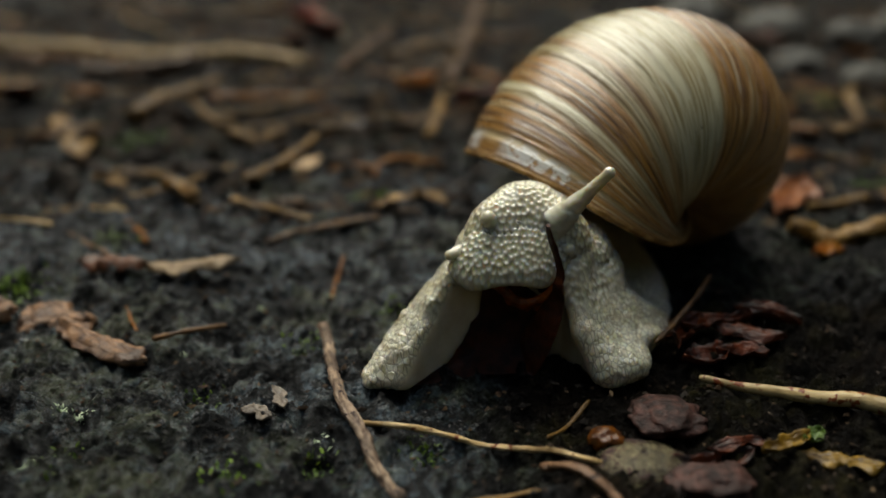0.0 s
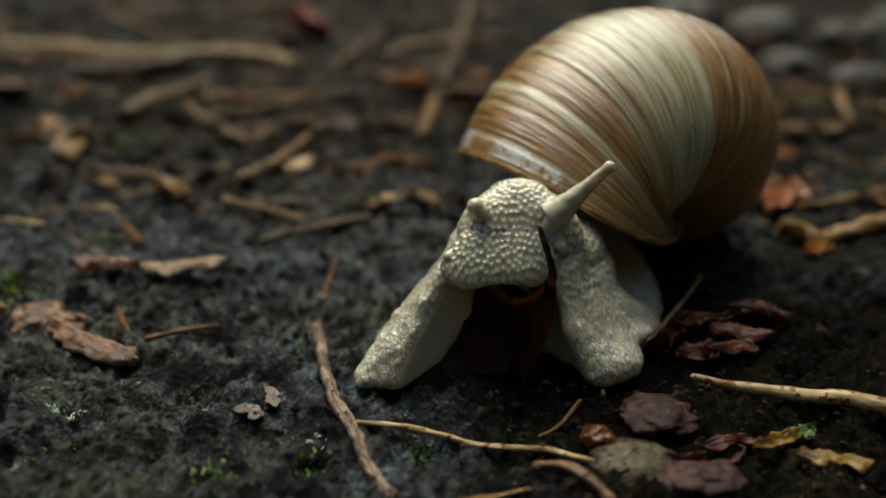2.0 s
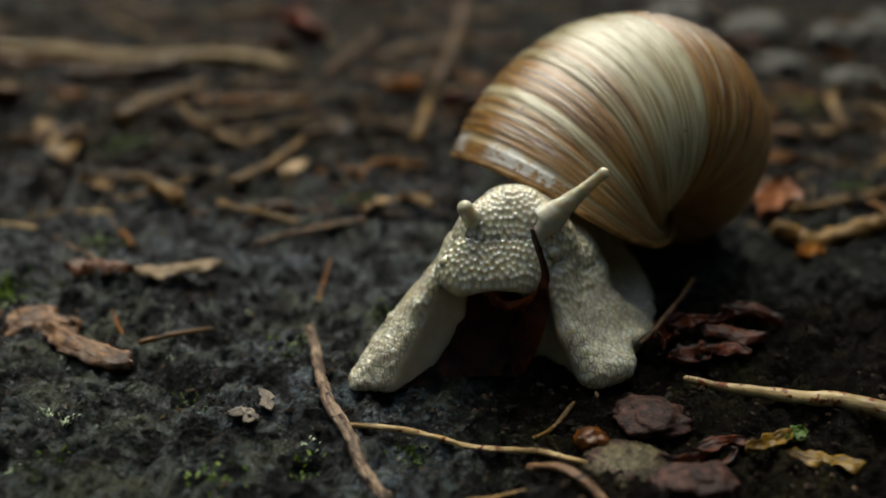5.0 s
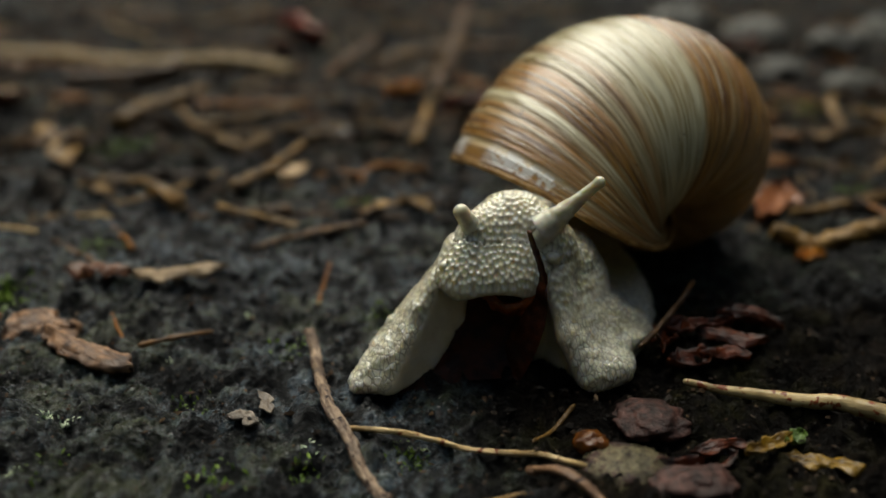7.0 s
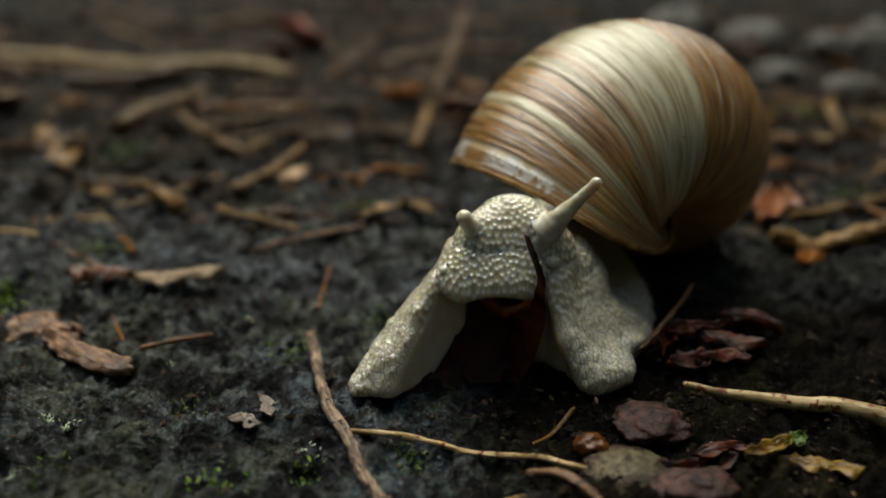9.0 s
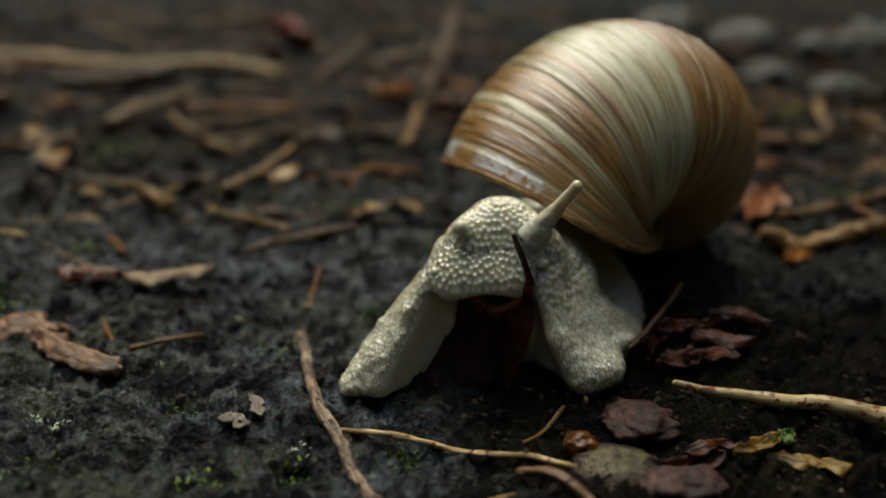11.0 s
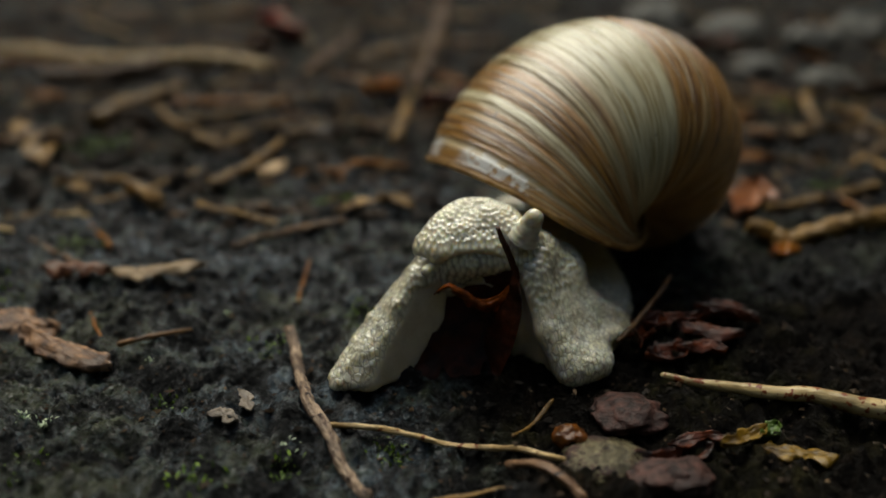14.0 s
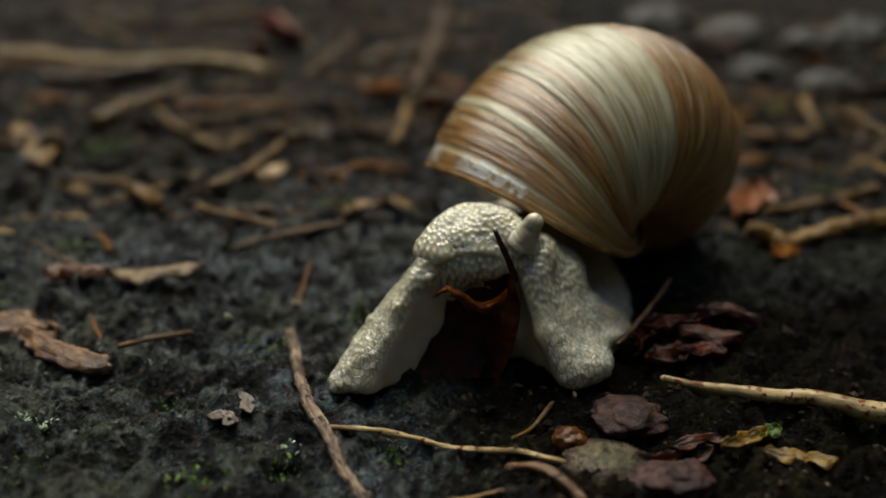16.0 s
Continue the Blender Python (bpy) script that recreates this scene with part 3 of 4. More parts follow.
def skinned(name, field, low, high, step, pivot, parent, seed, pearl_from=None, label=""):
    """Pearly warts, or above pearl_from only, and below it flat plates between thin furrows."""
    v, f = skin_of(field, low, high, step)
    n = normals_of(v, f)
    one, _ = spaced(v * (1, 0.9, 0.52), 0.46, seed)
    pearl = 0.5 + 0.5 * np.cos(np.pi * np.clip(one / 0.40, 0, 1))
    one, two = spaced(v * (1, 0.75, 0.42), 0.56, seed + 50)
    plate = np.clip((two - one) / 0.24, 0, 1) ** 0.8
    k = np.ones(len(v)) if pearl_from is None else np.clip((v[:, 2] + 0.8 * soft_noise(v / 3, seed + 9) - pearl_from) / 2.0, 0, 1) * np.clip((102 - v[:, 1]) / 6, 0.2, 1)
    e = 0.05
    toward = (hollow_under(v + e * n) - hollow_under(v)) / e
    sole = np.clip((2.0 - hollow_under(v)) / 0.6, 0, 1) * np.clip((0.5 - toward) / 0.4, 0, 1) if pearl_from is not None else np.clip(((80.6 - v[:, 1]) + (11.0 - v[:, 2])) / 1.5, 0, 1) * (n[:, 2] < -0.6)
    if name == "snout":
        sole = np.maximum(sole, 0.7 * np.clip((11.8 - v[:, 2]) / 2.2, 0, 1))
    if pearl_from is not None:
        turned = np.where(v[:, 0] < 8, n[:, 0], -n[:, 0]) * 0.8 - 0.35 * n[:, 1]
        fold = np.clip((v[:, 0] + 4.9 - 0.62 * v[:, 2]) / 0.5, 0, 1) * np.clip((16.6 - 0.4 * v[:, 2] - v[:, 0]) / 0.6, 0, 1)
        sole = np.maximum(sole, fold * (v[:, 1] < 85) * np.clip((9.8 - v[:, 2]) / 0.8, 0, 1))
        sole = np.maximum(sole, np.clip((0.55 - inner_faces(v)) / 0.3, 0, 1) * np.clip((turned - 0.30) / 0.25, 0, 1))
    rough = 1 - sole
    lift = k * (0.22 + 0.10 * soft_noise(v / 0.9, seed + 3)) * (pearl - 0.5) + (1 - k) * 0.13 * (plate - 0.7)
    v = v + n * (lift * rough + (0.13 * soft_noise(v / 3.0, seed + 5) + 0.15 * soft_noise(v / 0.9, seed + 6) * (1 - k)) * rough)[:, None]
    # mask of the painted crease shade: strongest in the hollows, none on wart tops
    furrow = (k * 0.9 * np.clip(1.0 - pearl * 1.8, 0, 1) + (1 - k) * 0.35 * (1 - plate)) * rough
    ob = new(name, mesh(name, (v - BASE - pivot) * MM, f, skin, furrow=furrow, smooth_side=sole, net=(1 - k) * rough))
    return put(ob, parent, np.array(pivot) * MM, label)


def horn_part(name, length, r0, r1, knob, base, parent, label):
    """A tentacle along +z from its base, in mm; base in the snail's space."""
    rows, cols = 40, 20
    t = np.linspace(0, 1, rows)
    r = r1 + (r0 - r1) * (1 - t) ** 2.2
    r = r + (knob - r1) * np.exp(-((t - 0.93) * length / (0.9 * knob)) ** 2)
    z = t * length
    tip = np.clip((z - (length - knob)) / knob, 0, 1)
    r = r * np.sqrt(np.clip(1 - tip ** 2.2, 0.0004, 1))
    a = np.arange(cols) / cols * 2 * np.pi
    v = np.stack([r[:, None] * np.cos(a), r[:, None] * np.sin(a), z[:, None] + 0 * a], -1).reshape(-1, 3)
    n = v * (1, 1, 0)
    n /= np.linalg.norm(n, axis=1, keepdims=True) + 1e-9
    one, two = cells(v * (1, 1, 0.8) / 0.5, 77)
    bump = np.sqrt(np.clip(1 - (one / 0.62) ** 2, 0, 1)) * np.clip((length * 0.9 - v[:, 2]) / 1.0, 0, 1)
    v = v + n * (0.12 * bump)[:, None]
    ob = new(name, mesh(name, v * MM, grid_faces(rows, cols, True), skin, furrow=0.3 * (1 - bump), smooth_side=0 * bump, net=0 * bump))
    return put(ob, parent, np.array(base) * MM, label)


def build_shell(parent):
    W, ZC, RC, A, B, LEAN, TILT = 2.3831, -0.9175, 0.43, 0.5184, 0.647, -0.4988, -0.3149
    turns, cols, size = 4.2, 96, 27.3
    th = np.concatenate([np.linspace(-turns * 2 * np.pi, -2 * np.pi, 260, endpoint=False), np.linspace(-2 * np.pi, 0, 560)])

    def rings(th, grow):
        t, ph = np.meshgrid(th, np.arange(cols) / cols * 2 * np.pi, indexing="ij")
        g = W ** (t / (2 * np.pi))
        ridge = layered(np.stack([t * 26, 0.5 * np.cos(ph), 0.5 * np.sin(ph)], -1), 41, 3) * 0.012 + 0.014 * soft_noise(np.stack([t * 5, 0.6 * np.cos(ph), 0.6 * np.sin(ph)], -1), 47)
        k = grow + ridge * (grow > 0.97)
        u, v = A * k * np.cos(ph), B * k * np.sin(ph)
        r, z = RC + u * math.cos(TILT) - v * math.sin(TILT), ZC + u * math.sin(TILT) + v * math.cos(TILT)
        ang = -t + LEAN * (z - ZC)
        return np.stack([g * r * np.cos(ang), g * r * np.sin(ang), g * z], -1).reshape(-1, 3) * size, t.ravel(), ph.ravel()

    outer, t1, p1 = rings(th, 1.0)
    inner, t2, p2 = rings(np.linspace(-0.012, -2.4, 70), 0.955)
    v = np.concatenate([outer, inner])
    f = np.concatenate([grid_faces(len(th), cols, True), grid_faces(71, cols, True, start=(len(th) - 1) * cols)])
    fields = dict(growth=np.concatenate([t1, t2]), across=np.concatenate([np.abs(p1 - np.pi), np.abs(p2 - np.pi)]))
    turn = Euler((-1.7261, 3.3542, 0.0453)).to_matrix()
    v = v @ np.array(turn).T + np.array((28.7, 129.6, 14.6)) - BASE - SHELL_AT
    ob = new("shell", mesh("shell", v * MM, f, shell_material(), **fields))
    put(ob, parent, SHELL_AT * MM, "glossy cream and brown banded spiral shell")
    edge, _, ph = rings(np.array([-0.004]), 0.985)
    edge = edge @ np.array(turn).T + np.array((28.7, 129.6, 14.6)) - BASE - SHELL_AT
    way = np.roll(edge, -1, 0) - np.roll(edge, 1, 0)
    way /= np.linalg.norm(way, axis=1, keepdims=True)
    side = edge - edge.mean(0)
    side -= (side * way).sum(1, keepdims=True) * way
    side /= np.linalg.norm(side, axis=1, keepdims=True)
    a = np.arange(10) / 10 * 2 * np.pi
    thick = (0.42 + 0.10 * layered(np.stack([np.cos(ph) * 4, np.sin(ph) * 4, 0 * ph], -1), 71, 2))[:, None, None]
    ring = edge[:, None] + thick * (np.cos(a)[:, None] * side[:, None] + np.sin(a)[:, None] * np.cross(way, side)[:, None])
    faces = grid_faces(cols + 1, 10, True) % (cols * 10)
    put(new("lip", mesh("lip", ring.reshape(-1, 3) * MM, faces, shell_lip)), ob, (0, 0, 0), "pale tan rolled shell lip")
    return ob


SHELL_AT = np.array((18.0, 10.0, 6.0))
CROWN_AT, SNOUT_AT = np.array((-1.0, -4.0, 13.0)), np.array((-2.0, -16.4, 9.1))
skin = skin_material()
snail = tagged(new("snail"), "pale grey snail with a striped brown shell eating a leaf", "snail")
snail.location = BASE * MM
foot = skinned("foot", foot_field, (-11, 71, -1), (31, 128, 15), 0.24, (0, 0, 0), snail, 5, 6.2, "wrinkled pale foot spread on the ground")
crown = skinned("head", crown_field, (-1, 78, 3), (20, 100, 22), 0.145, CROWN_AT, snail, 8, None, "knobbly cream-grey head")
snout = skinned("snout", snout_field, (0, 77, 7), (15, 89, 20), 0.115, SNOUT_AT, snail, 14, None, "warty snout over the leaf")
shell = build_shell(snail)
eye_stalk = horn_part("eye_stalk", 8.5, 1.75, 0.48, 0.63, (2.3, -13, 16.3), snail, "long raised eye stalk")
stalk_base = horn_part("stalk_base", 4.0, 1.75, 0.95, 0.97, (2.3, -13, 16.3), snail, "thick pale root of the eye stalk")
short_stalk = horn_part("eye_stalk", 4.0, 1.25, 0.75, 0.85, (-4.3, -13, 16.0), snail, "short half drawn-in eye stalk")
feeler = horn_part("feeler", 2.2, 0.75, 0.5, 0.55, (-8.1, -14.0, 12.7), snail, "short lower feeler")
feeler_two = horn_part("feeler", 2.0, 0.8, 0.55, 0.6, (3.3, -13.5, 13.0), snail, "short lower feeler")


# ---- the leaf that it eats ----
def blade(name, one, two, across, belly, mat, seed, parent, at, label="", torn=0.0):
    """A leaf blade between two edge lines in mm, bellied, with veins and thickness."""
    rows, cols = 48, across
    a, b = smooth_line(one, rows), smooth_line(two, rows)
    t = np.linspace(0, 1, rows)
    b = b + 0.5 * np.stack([layered(np.stack([t * 9 + 4 * k, 0 * t + seed, 0 * t], -1), seed + 20 + k, 3) for k in range(3)], -1) * (0.6, 0.3, 1.0) * torn
    w = np.linspace(0, 1, cols)[None, :, None]
    p = a[:, None] * (1 - w) + b[:, None] * w
    p = p + np.array(belly) * (4 * w * (1 - w)) + 0.25 * np.stack([layered(p / 2.2, seed + k, 3) for k in range(3)], -1) * np.clip(w * 6, 0, 1)
    front = p.reshape(-1, 3)
    back = front + (0.12, 0.28, 0)
    n = rows * cols
    f = grid_faces(rows, cols)
    rim = np.array(list(range(cols)) + [(i + 1) * cols - 1 for i in range(1, rows)] + [n - 2 - i for i in range(cols - 1)] + [(rows - 2 - i) * cols for i in range(rows - 2)])
    band = np.stack([rim, np.roll(rim, -1), np.roll(rim, -1) + n, rim + n], -1)
    ob = new(name, mesh(name, (np.concatenate([front, back]) - at) * MM, np.concatenate([f, f[:, ::-1] + n, band]), mat))
    return put(ob, parent, (0, 0, 0), label)


LEAF_AT = np.array((9.0, 76.0, 0.0))


def build_eaten_leaf():
    leaf = tagged(new("eaten_leaf"), "dark red-brown dead leaf standing in the snail's mouth", "leaf")
    leaf.location = LEAF_AT * MM
    rim = [(10.3, 76.3, 18.1), (10.9, 76.3, 16.4), (11.7, 76.4, 13.7), (12.3, 76.5, 10.6), (12.3, 76.6, 7.6), (11.3, 76.6, 3.6), (9.6, 76.6, -0.2)]
    fold = [(10.1, 76.5, 18.0), (10.4, 76.7, 16.2), (11.1, 76.9, 13.6), (11.5, 77.6, 10.8), (10.6, 79.2, 7.4), (8.8, 80.2, 3.4), (7.6, 80.4, -0.2)]
    blade("blade", rim, fold, 22, (0.2, -0.4, 0), leaf_rim, 3, leaf, LEAF_AT, "red-brown upright edge of the leaf")
    top = [(3.4, 80.6, 8.8), (4.8, 79.8, 10.3), (6.4, 79.4, 9.6), (8.2, 79.3, 8.3), (10.2, 79.2, 8.8), (11.9, 79.4, 10.4)]
    torn_edge = [(3.7, 80.6, 8.3), (5.4, 79.8, 8.9), (7.4, 79.8, 6.7), (9.4, 79.6, 6.2), (11.8, 79.6, 7.0)]
    blade("blade", top, torn_edge, 26, (0, -0.5, 0.2), eaten_rim, 6, leaf, LEAF_AT, "orange-brown chewed part of the leaf", 1.7)
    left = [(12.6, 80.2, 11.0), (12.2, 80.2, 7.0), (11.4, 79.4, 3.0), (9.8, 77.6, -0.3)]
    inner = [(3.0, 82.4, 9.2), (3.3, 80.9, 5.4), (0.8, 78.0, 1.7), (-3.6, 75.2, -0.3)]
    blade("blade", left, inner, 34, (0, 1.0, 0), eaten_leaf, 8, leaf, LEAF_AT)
    return leaf


# ---- litter ----
def lie(x, y):
    return float(rise(np.array([x], float), np.array([y], float))[0])


def smooth_line(points, n):
    p = np.array(points, float)
    q = np.concatenate([[2 * p[0] - p[1]], p, [2 * p[-1] - p[-2]]])
    t = np.linspace(0, len(p) - 1 - 1e-6, n)
    i = t.astype(int)
    w = (t - i)[:, None]
    a, b, c, d = q[i], q[i + 1], q[i + 2], q[i + 3]
    return 0.5 * (2 * b + (c - a) * w + (2 * a - 5 * b + 4 * c - d) * w ** 2 + (3 * b - a - 3 * c + d) * w ** 3)


SEED = [100]


def twig(name, points, r0, r1, mat, label, category="twig", rough=0.26):
    """A twig through points in mm, with swollen nodes, ridges and broken ends."""
    SEED[0] += 1
    s = SEED[0]
    pts = np.array(points, float)
    pts[:, 2] += [lie(x, y) + 0.2 for x, y in pts[:, :2]]
    long = np.linalg.norm(np.diff(pts, axis=0), axis=1).sum()
    rows, cols = int(np.clip(long / 0.3, 18, 130)), 14
    c = smooth_line(pts, rows)
    t = np.linspace(0, 1, rows)
    c[:, :2] += 0.35 * max(r0, r1) * np.stack([soft_noise(np.stack([t * long / 4, 0 * t + k, 0 * t], -1), s) for k in (0, 9)], -1)
    over = np.maximum(c[:, 2], rise(c[:, 0], c[:, 1]) + 0.3 * (r0 + (r1 - r0) * t))
    over = np.convolve(np.pad(over, 4, mode="edge"), np.ones(9) / 9, "valid")
    c[:, 2] = over
    d = np.gradient(c, axis=0)
    d /= np.linalg.norm(d, axis=1, keepdims=True)
    side = np.cross(d, (0, 0, 1.0))
    side /= np.linalg.norm(side, axis=1, keepdims=True) + 1e-9
    up = np.cross(side, d)
    a = np.arange(cols) / cols * 2 * np.pi
    r = r0 + (r1 - r0) * t
    ring = np.stack([t[:, None] * long / 1.2 + 0 * a, 1.5 * np.cos(a) + 0 * t[:, None], 1.5 * np.sin(a) + 0 * t[:, None]], -1)
    r = r[:, None] * (1 + rough * layered(ring, s + 3, 3) + 0.22 * np.clip(soft_noise(ring * (0.5, 0.1, 0.1), s + 9) - 0.5, 0, 1))
    r[0] *= 0.55
    r[-1] *= 0.55
    v = c[:, None] + r[..., None] * (np.cos(a)[:, None] * side[:, None] + np.sin(a)[:, None] * up[:, None])
    v = v.reshape(-1, 3)
    v = np.concatenate([v, [c[0] - 0.12 * d[0] * r0, c[-1] + 0.12 * d[-1] * r1]])
    f = [tuple(q) for q in grid_faces(rows, cols, True)]
    n = rows * cols
    j = np.arange(cols)
    ends = np.concatenate([np.stack([(j + 1) % cols, j, 0 * j + n], -1), np.stack([n - cols + j, n - cols + (j + 1) % cols, 0 * j + n + 1], -1)])
    at = c[rows // 2].copy()
    # the piece's own x runs along it, so that its fibres do too
    ang = math.atan2(*(c[-1] - c[0])[[1, 0]])
    rot = np.array([[math.cos(ang), -math.sin(ang), 0], [math.sin(ang), math.cos(ang), 0], [0, 0, 1]])
    local = ((v - at) @ rot) * MM
    me = bpy.data.meshes.new(name)
    me.from_pydata(local.tolist(), [], [tuple(map(int, q)) for q in f] + [tuple(map(int, q)) for q in ends])
    me.polygons.foreach_set("use_smooth", [True] * len(me.polygons))
    me.materials.append(mat)
    ob = new(name, me)
    ob.matrix_world = Matrix.Translation(at * MM) @ Matrix.Rotation(ang, 4, "Z")
    return tagged(ob, label, category)


def flake(name, at, length, width, turn, curl, mat, label, category, thick=0.22, blunt=3.5):
    """A curled leaf or bark scrap: ragged outline, rolled sides, veins and thickness. mm and degrees."""
    SEED[0] += 1
    s = SEED[0]
    rows, cols = 30, 16
    u, w = np.meshgrid(np.linspace(-1, 1, rows), np.linspace(-1, 1, cols), indexing="ij")
    edge = lambda k: 1 + 0.5 * layered(np.stack([u * 3 + k, 0 * u, 0 * u + s], -1), s, 3)
    half = width / 2 * np.clip(1 - np.abs(u) ** blunt, 0.06, 1) * np.where(w > 0, edge(5), edge(40))
    x = u * length / 2 * (1 + 0.12 * soft_noise(np.stack([w * 2, 0 * w, 0 * w], -1), s + 2))
    y = w * half + 0.15 * width * np.sin(u * 2 + s)
    bend = 0.5 * width * curl
    z = bend * w ** 2 + 0.35 * bend * soft_noise(np.stack([u * 2, w * 1.5, 0 * u], -1), s + 7) + 0.07 * width * layered(np.stack([u * 5, w * 4, 0 * u], -1), s + 8, 2) - 0.06 * width * np.exp(-(w / 0.12) ** 2)
    z = z - z.min() * 0.8
    top = np.stack([x, y, z + thick], -1).reshape(-1, 3)
    low = top - (0, 0, thick)
    n = rows * cols
    f = grid_faces(rows, cols)
    rim = np.array(list(range(cols)) + [(i + 1) * cols - 1 for i in range(1, rows)] + [n - 2 - i for i in range(cols - 1)] + [(rows - 2 - i) * cols for i in range(rows - 2)])
    band = np.stack([rim, rim + n, np.roll(rim, -1) + n, np.roll(rim, -1)], -1)
    ob = new(name, mesh(name, np.concatenate([top, low]) * MM, np.concatenate([f[:, ::-1], f + n, band[:, ::-1]]), mat))
    ob.matrix_world = pose(at[0] * MM, at[1] * MM, (at[2] + lie(at[0], at[1]) - 0.1) * MM, 0, 0, turn)
    return tagged(ob, label, category)


build_ground()
build_backdrop()
leaf = build_eaten_leaf()
twig("bark_twig", [(-14.5, 89.5, 0.6), (-12.5, 80.4, 0.5), (-10.7, 72.8, 0.5), (-7.9, 66.7, 0.5), (-5.3, 61.3, 0.5), (-3.8, 58.5, 0.5)], 0.69, 0.57, bark, "reddish-brown bark twig lying on the wet ground", "twig")
twig("pale_straw", [(-8.4, 68.0, 1.0), (-2.4, 67.8, 0.8), (3.6, 66.5, 0.5), (9.4, 64.8, 0.3), (14.9, 62.9, 0.3)], 0.30, 0.27, straw, "thin pale dry stem lying across a bark twig", "stem")
twig("straw_stem", [(26.6, 75.3, 1.2), (33.0, 73.7, 1.1), (38.9, 72.0, 1.0), (45.0, 70.0, 1.0), (50.8, 67.9, 1.1)], 0.34, 1.2, spotted_straw, "pale speckled straw stem with a thin tip", "stem", 0.06)
twig("thin_sprig", [(32.6, 91.9, 3.7), (28.1, 85.5, 3.2), (23.2, 79.4, 2.4)], 0.31, 0.30, brown, "thin brown sprig leaning beside the snail", "sprig")
twig("thin_sprig", [(15.2, 72.8, 0.2), (12.2, 69.4, 0.2), (10.0, 66.0, 0.2)], 0.24, 0.19, tan, "thin bent tan sprig under the snail", "sprig")
twig("dark_twig", [(9.2, 63.2, 0.4), (12.4, 59.8, 0.5), (15.3, 56.7, 0.5)], 0.35, 0.5, old_bark, "red-brown twig among rotten leaves", "twig")
twig("grass_blade", [(0.3, 57.2, 0.3), (4.3, 58.8, 0.2), (8.7, 58.9, 0.1)], 0.36, 0.16, tan, "dull tan dry grass blade", "grass")
twig("long_straw", [(-138.2, 248.1, 2.1), (-105.9, 241.1, 1.9), (-80.8, 232.1, 1.7), (-55.8, 230.4, 1.6), (-36.6, 225.3, 1.5)], 2.57, 1.90, straw, "long pale straw lying on the ground", "straw")
twig("dry_twig", [(-91.1, 211.1, 1.5), (-77.5, 217.0, 1.6), (-63.9, 220.6, 1.7)], 1.92, 2.08, brown, "short tan dry twig on the litter", "twig")
twig("dry_twig", [(-65.4, 171.6, 1.3), (-61.3, 186.5, 1.2), (-55.6, 207.1, 1.1)], 1.67, 1.33, tan, "short tan dry twig on the litter", "twig")
twig("dry_twig", [(-53.3, 189.7, 0.9), (-39.2, 189.9, 0.8), (-26.2, 189.2, 0.7)], 1.09, 0.92, russet, "russet dry twig on the litter", "twig")
twig("dry_twig", [(-14.5, 231.8, 1.0), (-3.9, 247.8, 1.2), (11.4, 262.3, 1.3)], 1.28, 1.63, tan, "tan dry twig on the litter", "twig")
twig("dry_twig", [(14.2, 333.2, 1.7), (5.7, 238.9, 1.1), (1.5, 202.6, 0.8)], 2.07, 0.98, brown, "thin brown twig on the litter", "twig")
twig("dry_twig", [(0.1, 191.2, 0.7), (-1.4, 172.7, 0.8), (-2.5, 162.6, 0.8)], 0.93, 1.03, tan, "stubby tan twig end on the ground", "twig")
twig("dry_twig", [(-20.9, 145.9, 0.4), (-12.4, 142.1, 0.4), (-8.1, 146.9, 0.5), (-0.4, 149.9, 0.5)], 0.47, 0.63, russet, "thin russet forked twig on the ground", "twig")
twig("dry_twig", [(-8.2, 147.2, 0.3), (-11.2, 142.4, 0.3), (-12.2, 139.5, 0.3)], 0.41, 0.40, russet, "thin russet twig bit on the ground", "twig")
twig("dry_twig", [(-25.7, 128.9, 0.3), (-18.3, 125.1, 0.3), (-14.5, 122.4, 0.4)], 0.33, 0.44, brown, "thin brown twig bit on the ground", "twig")
twig("dark_twig", [(-25.9, 113.0, 0.3), (-17.3, 116.5, 0.4), (-9.9, 119.8, 0.5)], 0.42, 0.61, brown, "dark thin twig on wet ground", "twig")
twig("dry_twig", [(-55.3, 114.1, 0.3), (-45.9, 106.4, 0.3), (-40.6, 103.4, 0.3)], 0.36, 0.32, brown, "thin brown twig beside a dead leaf", "twig")
twig("dry_twig", [(-108.2, 197.0, 1.6), (-93.9, 194.5, 1.2)], 2.04, 1.50, tan, "tan dry twig bit on the litter", "twig")
twig("curved_stem", [(-58.7, 141.2, 0.5), (-54.5, 142.3, 0.5), (-48.3, 138.2, 0.6), (-43.5, 133.3, 0.6)], 0.64, 0.70, tan, "curved tan stem on the ground", "stem")
twig("dry_twig", [(-56.1, 185.7, 0.6), (-47.6, 171.5, 0.6), (-41.0, 162.0, 0.7)], 0.80, 0.82, tan, "pale twig bit on the litter", "twig")
twig("dry_twig", [(-41.8, 160.4, 0.7), (-35.7, 159.1, 0.7), (-31.3, 162.1, 0.6)], 0.87, 0.81, tan, "pale twig bit over dark ground", "twig")
twig("dry_twig", [(-39.5, 92.7, 0.2), (-35.7, 85.2, 0.2)], 0.22, 0.21, russet, "tiny red-brown stem on wet ground", "twig")
twig("dry_twig", [(-33.1, 83.0, 0.2), (-29.1, 84.7, 0.2), (-25.8, 87.6, 0.2)], 0.31, 0.28, brown, "small grey-brown twig on wet ground", "twig")
twig("pale_straw", [(-14.1, 108.3, 0.2), (-14.3, 102.1, 0.2), (-14.5, 97.8, 0.2)], 0.20, 0.29, russet, "tiny reddish stem with a green base", "stem")
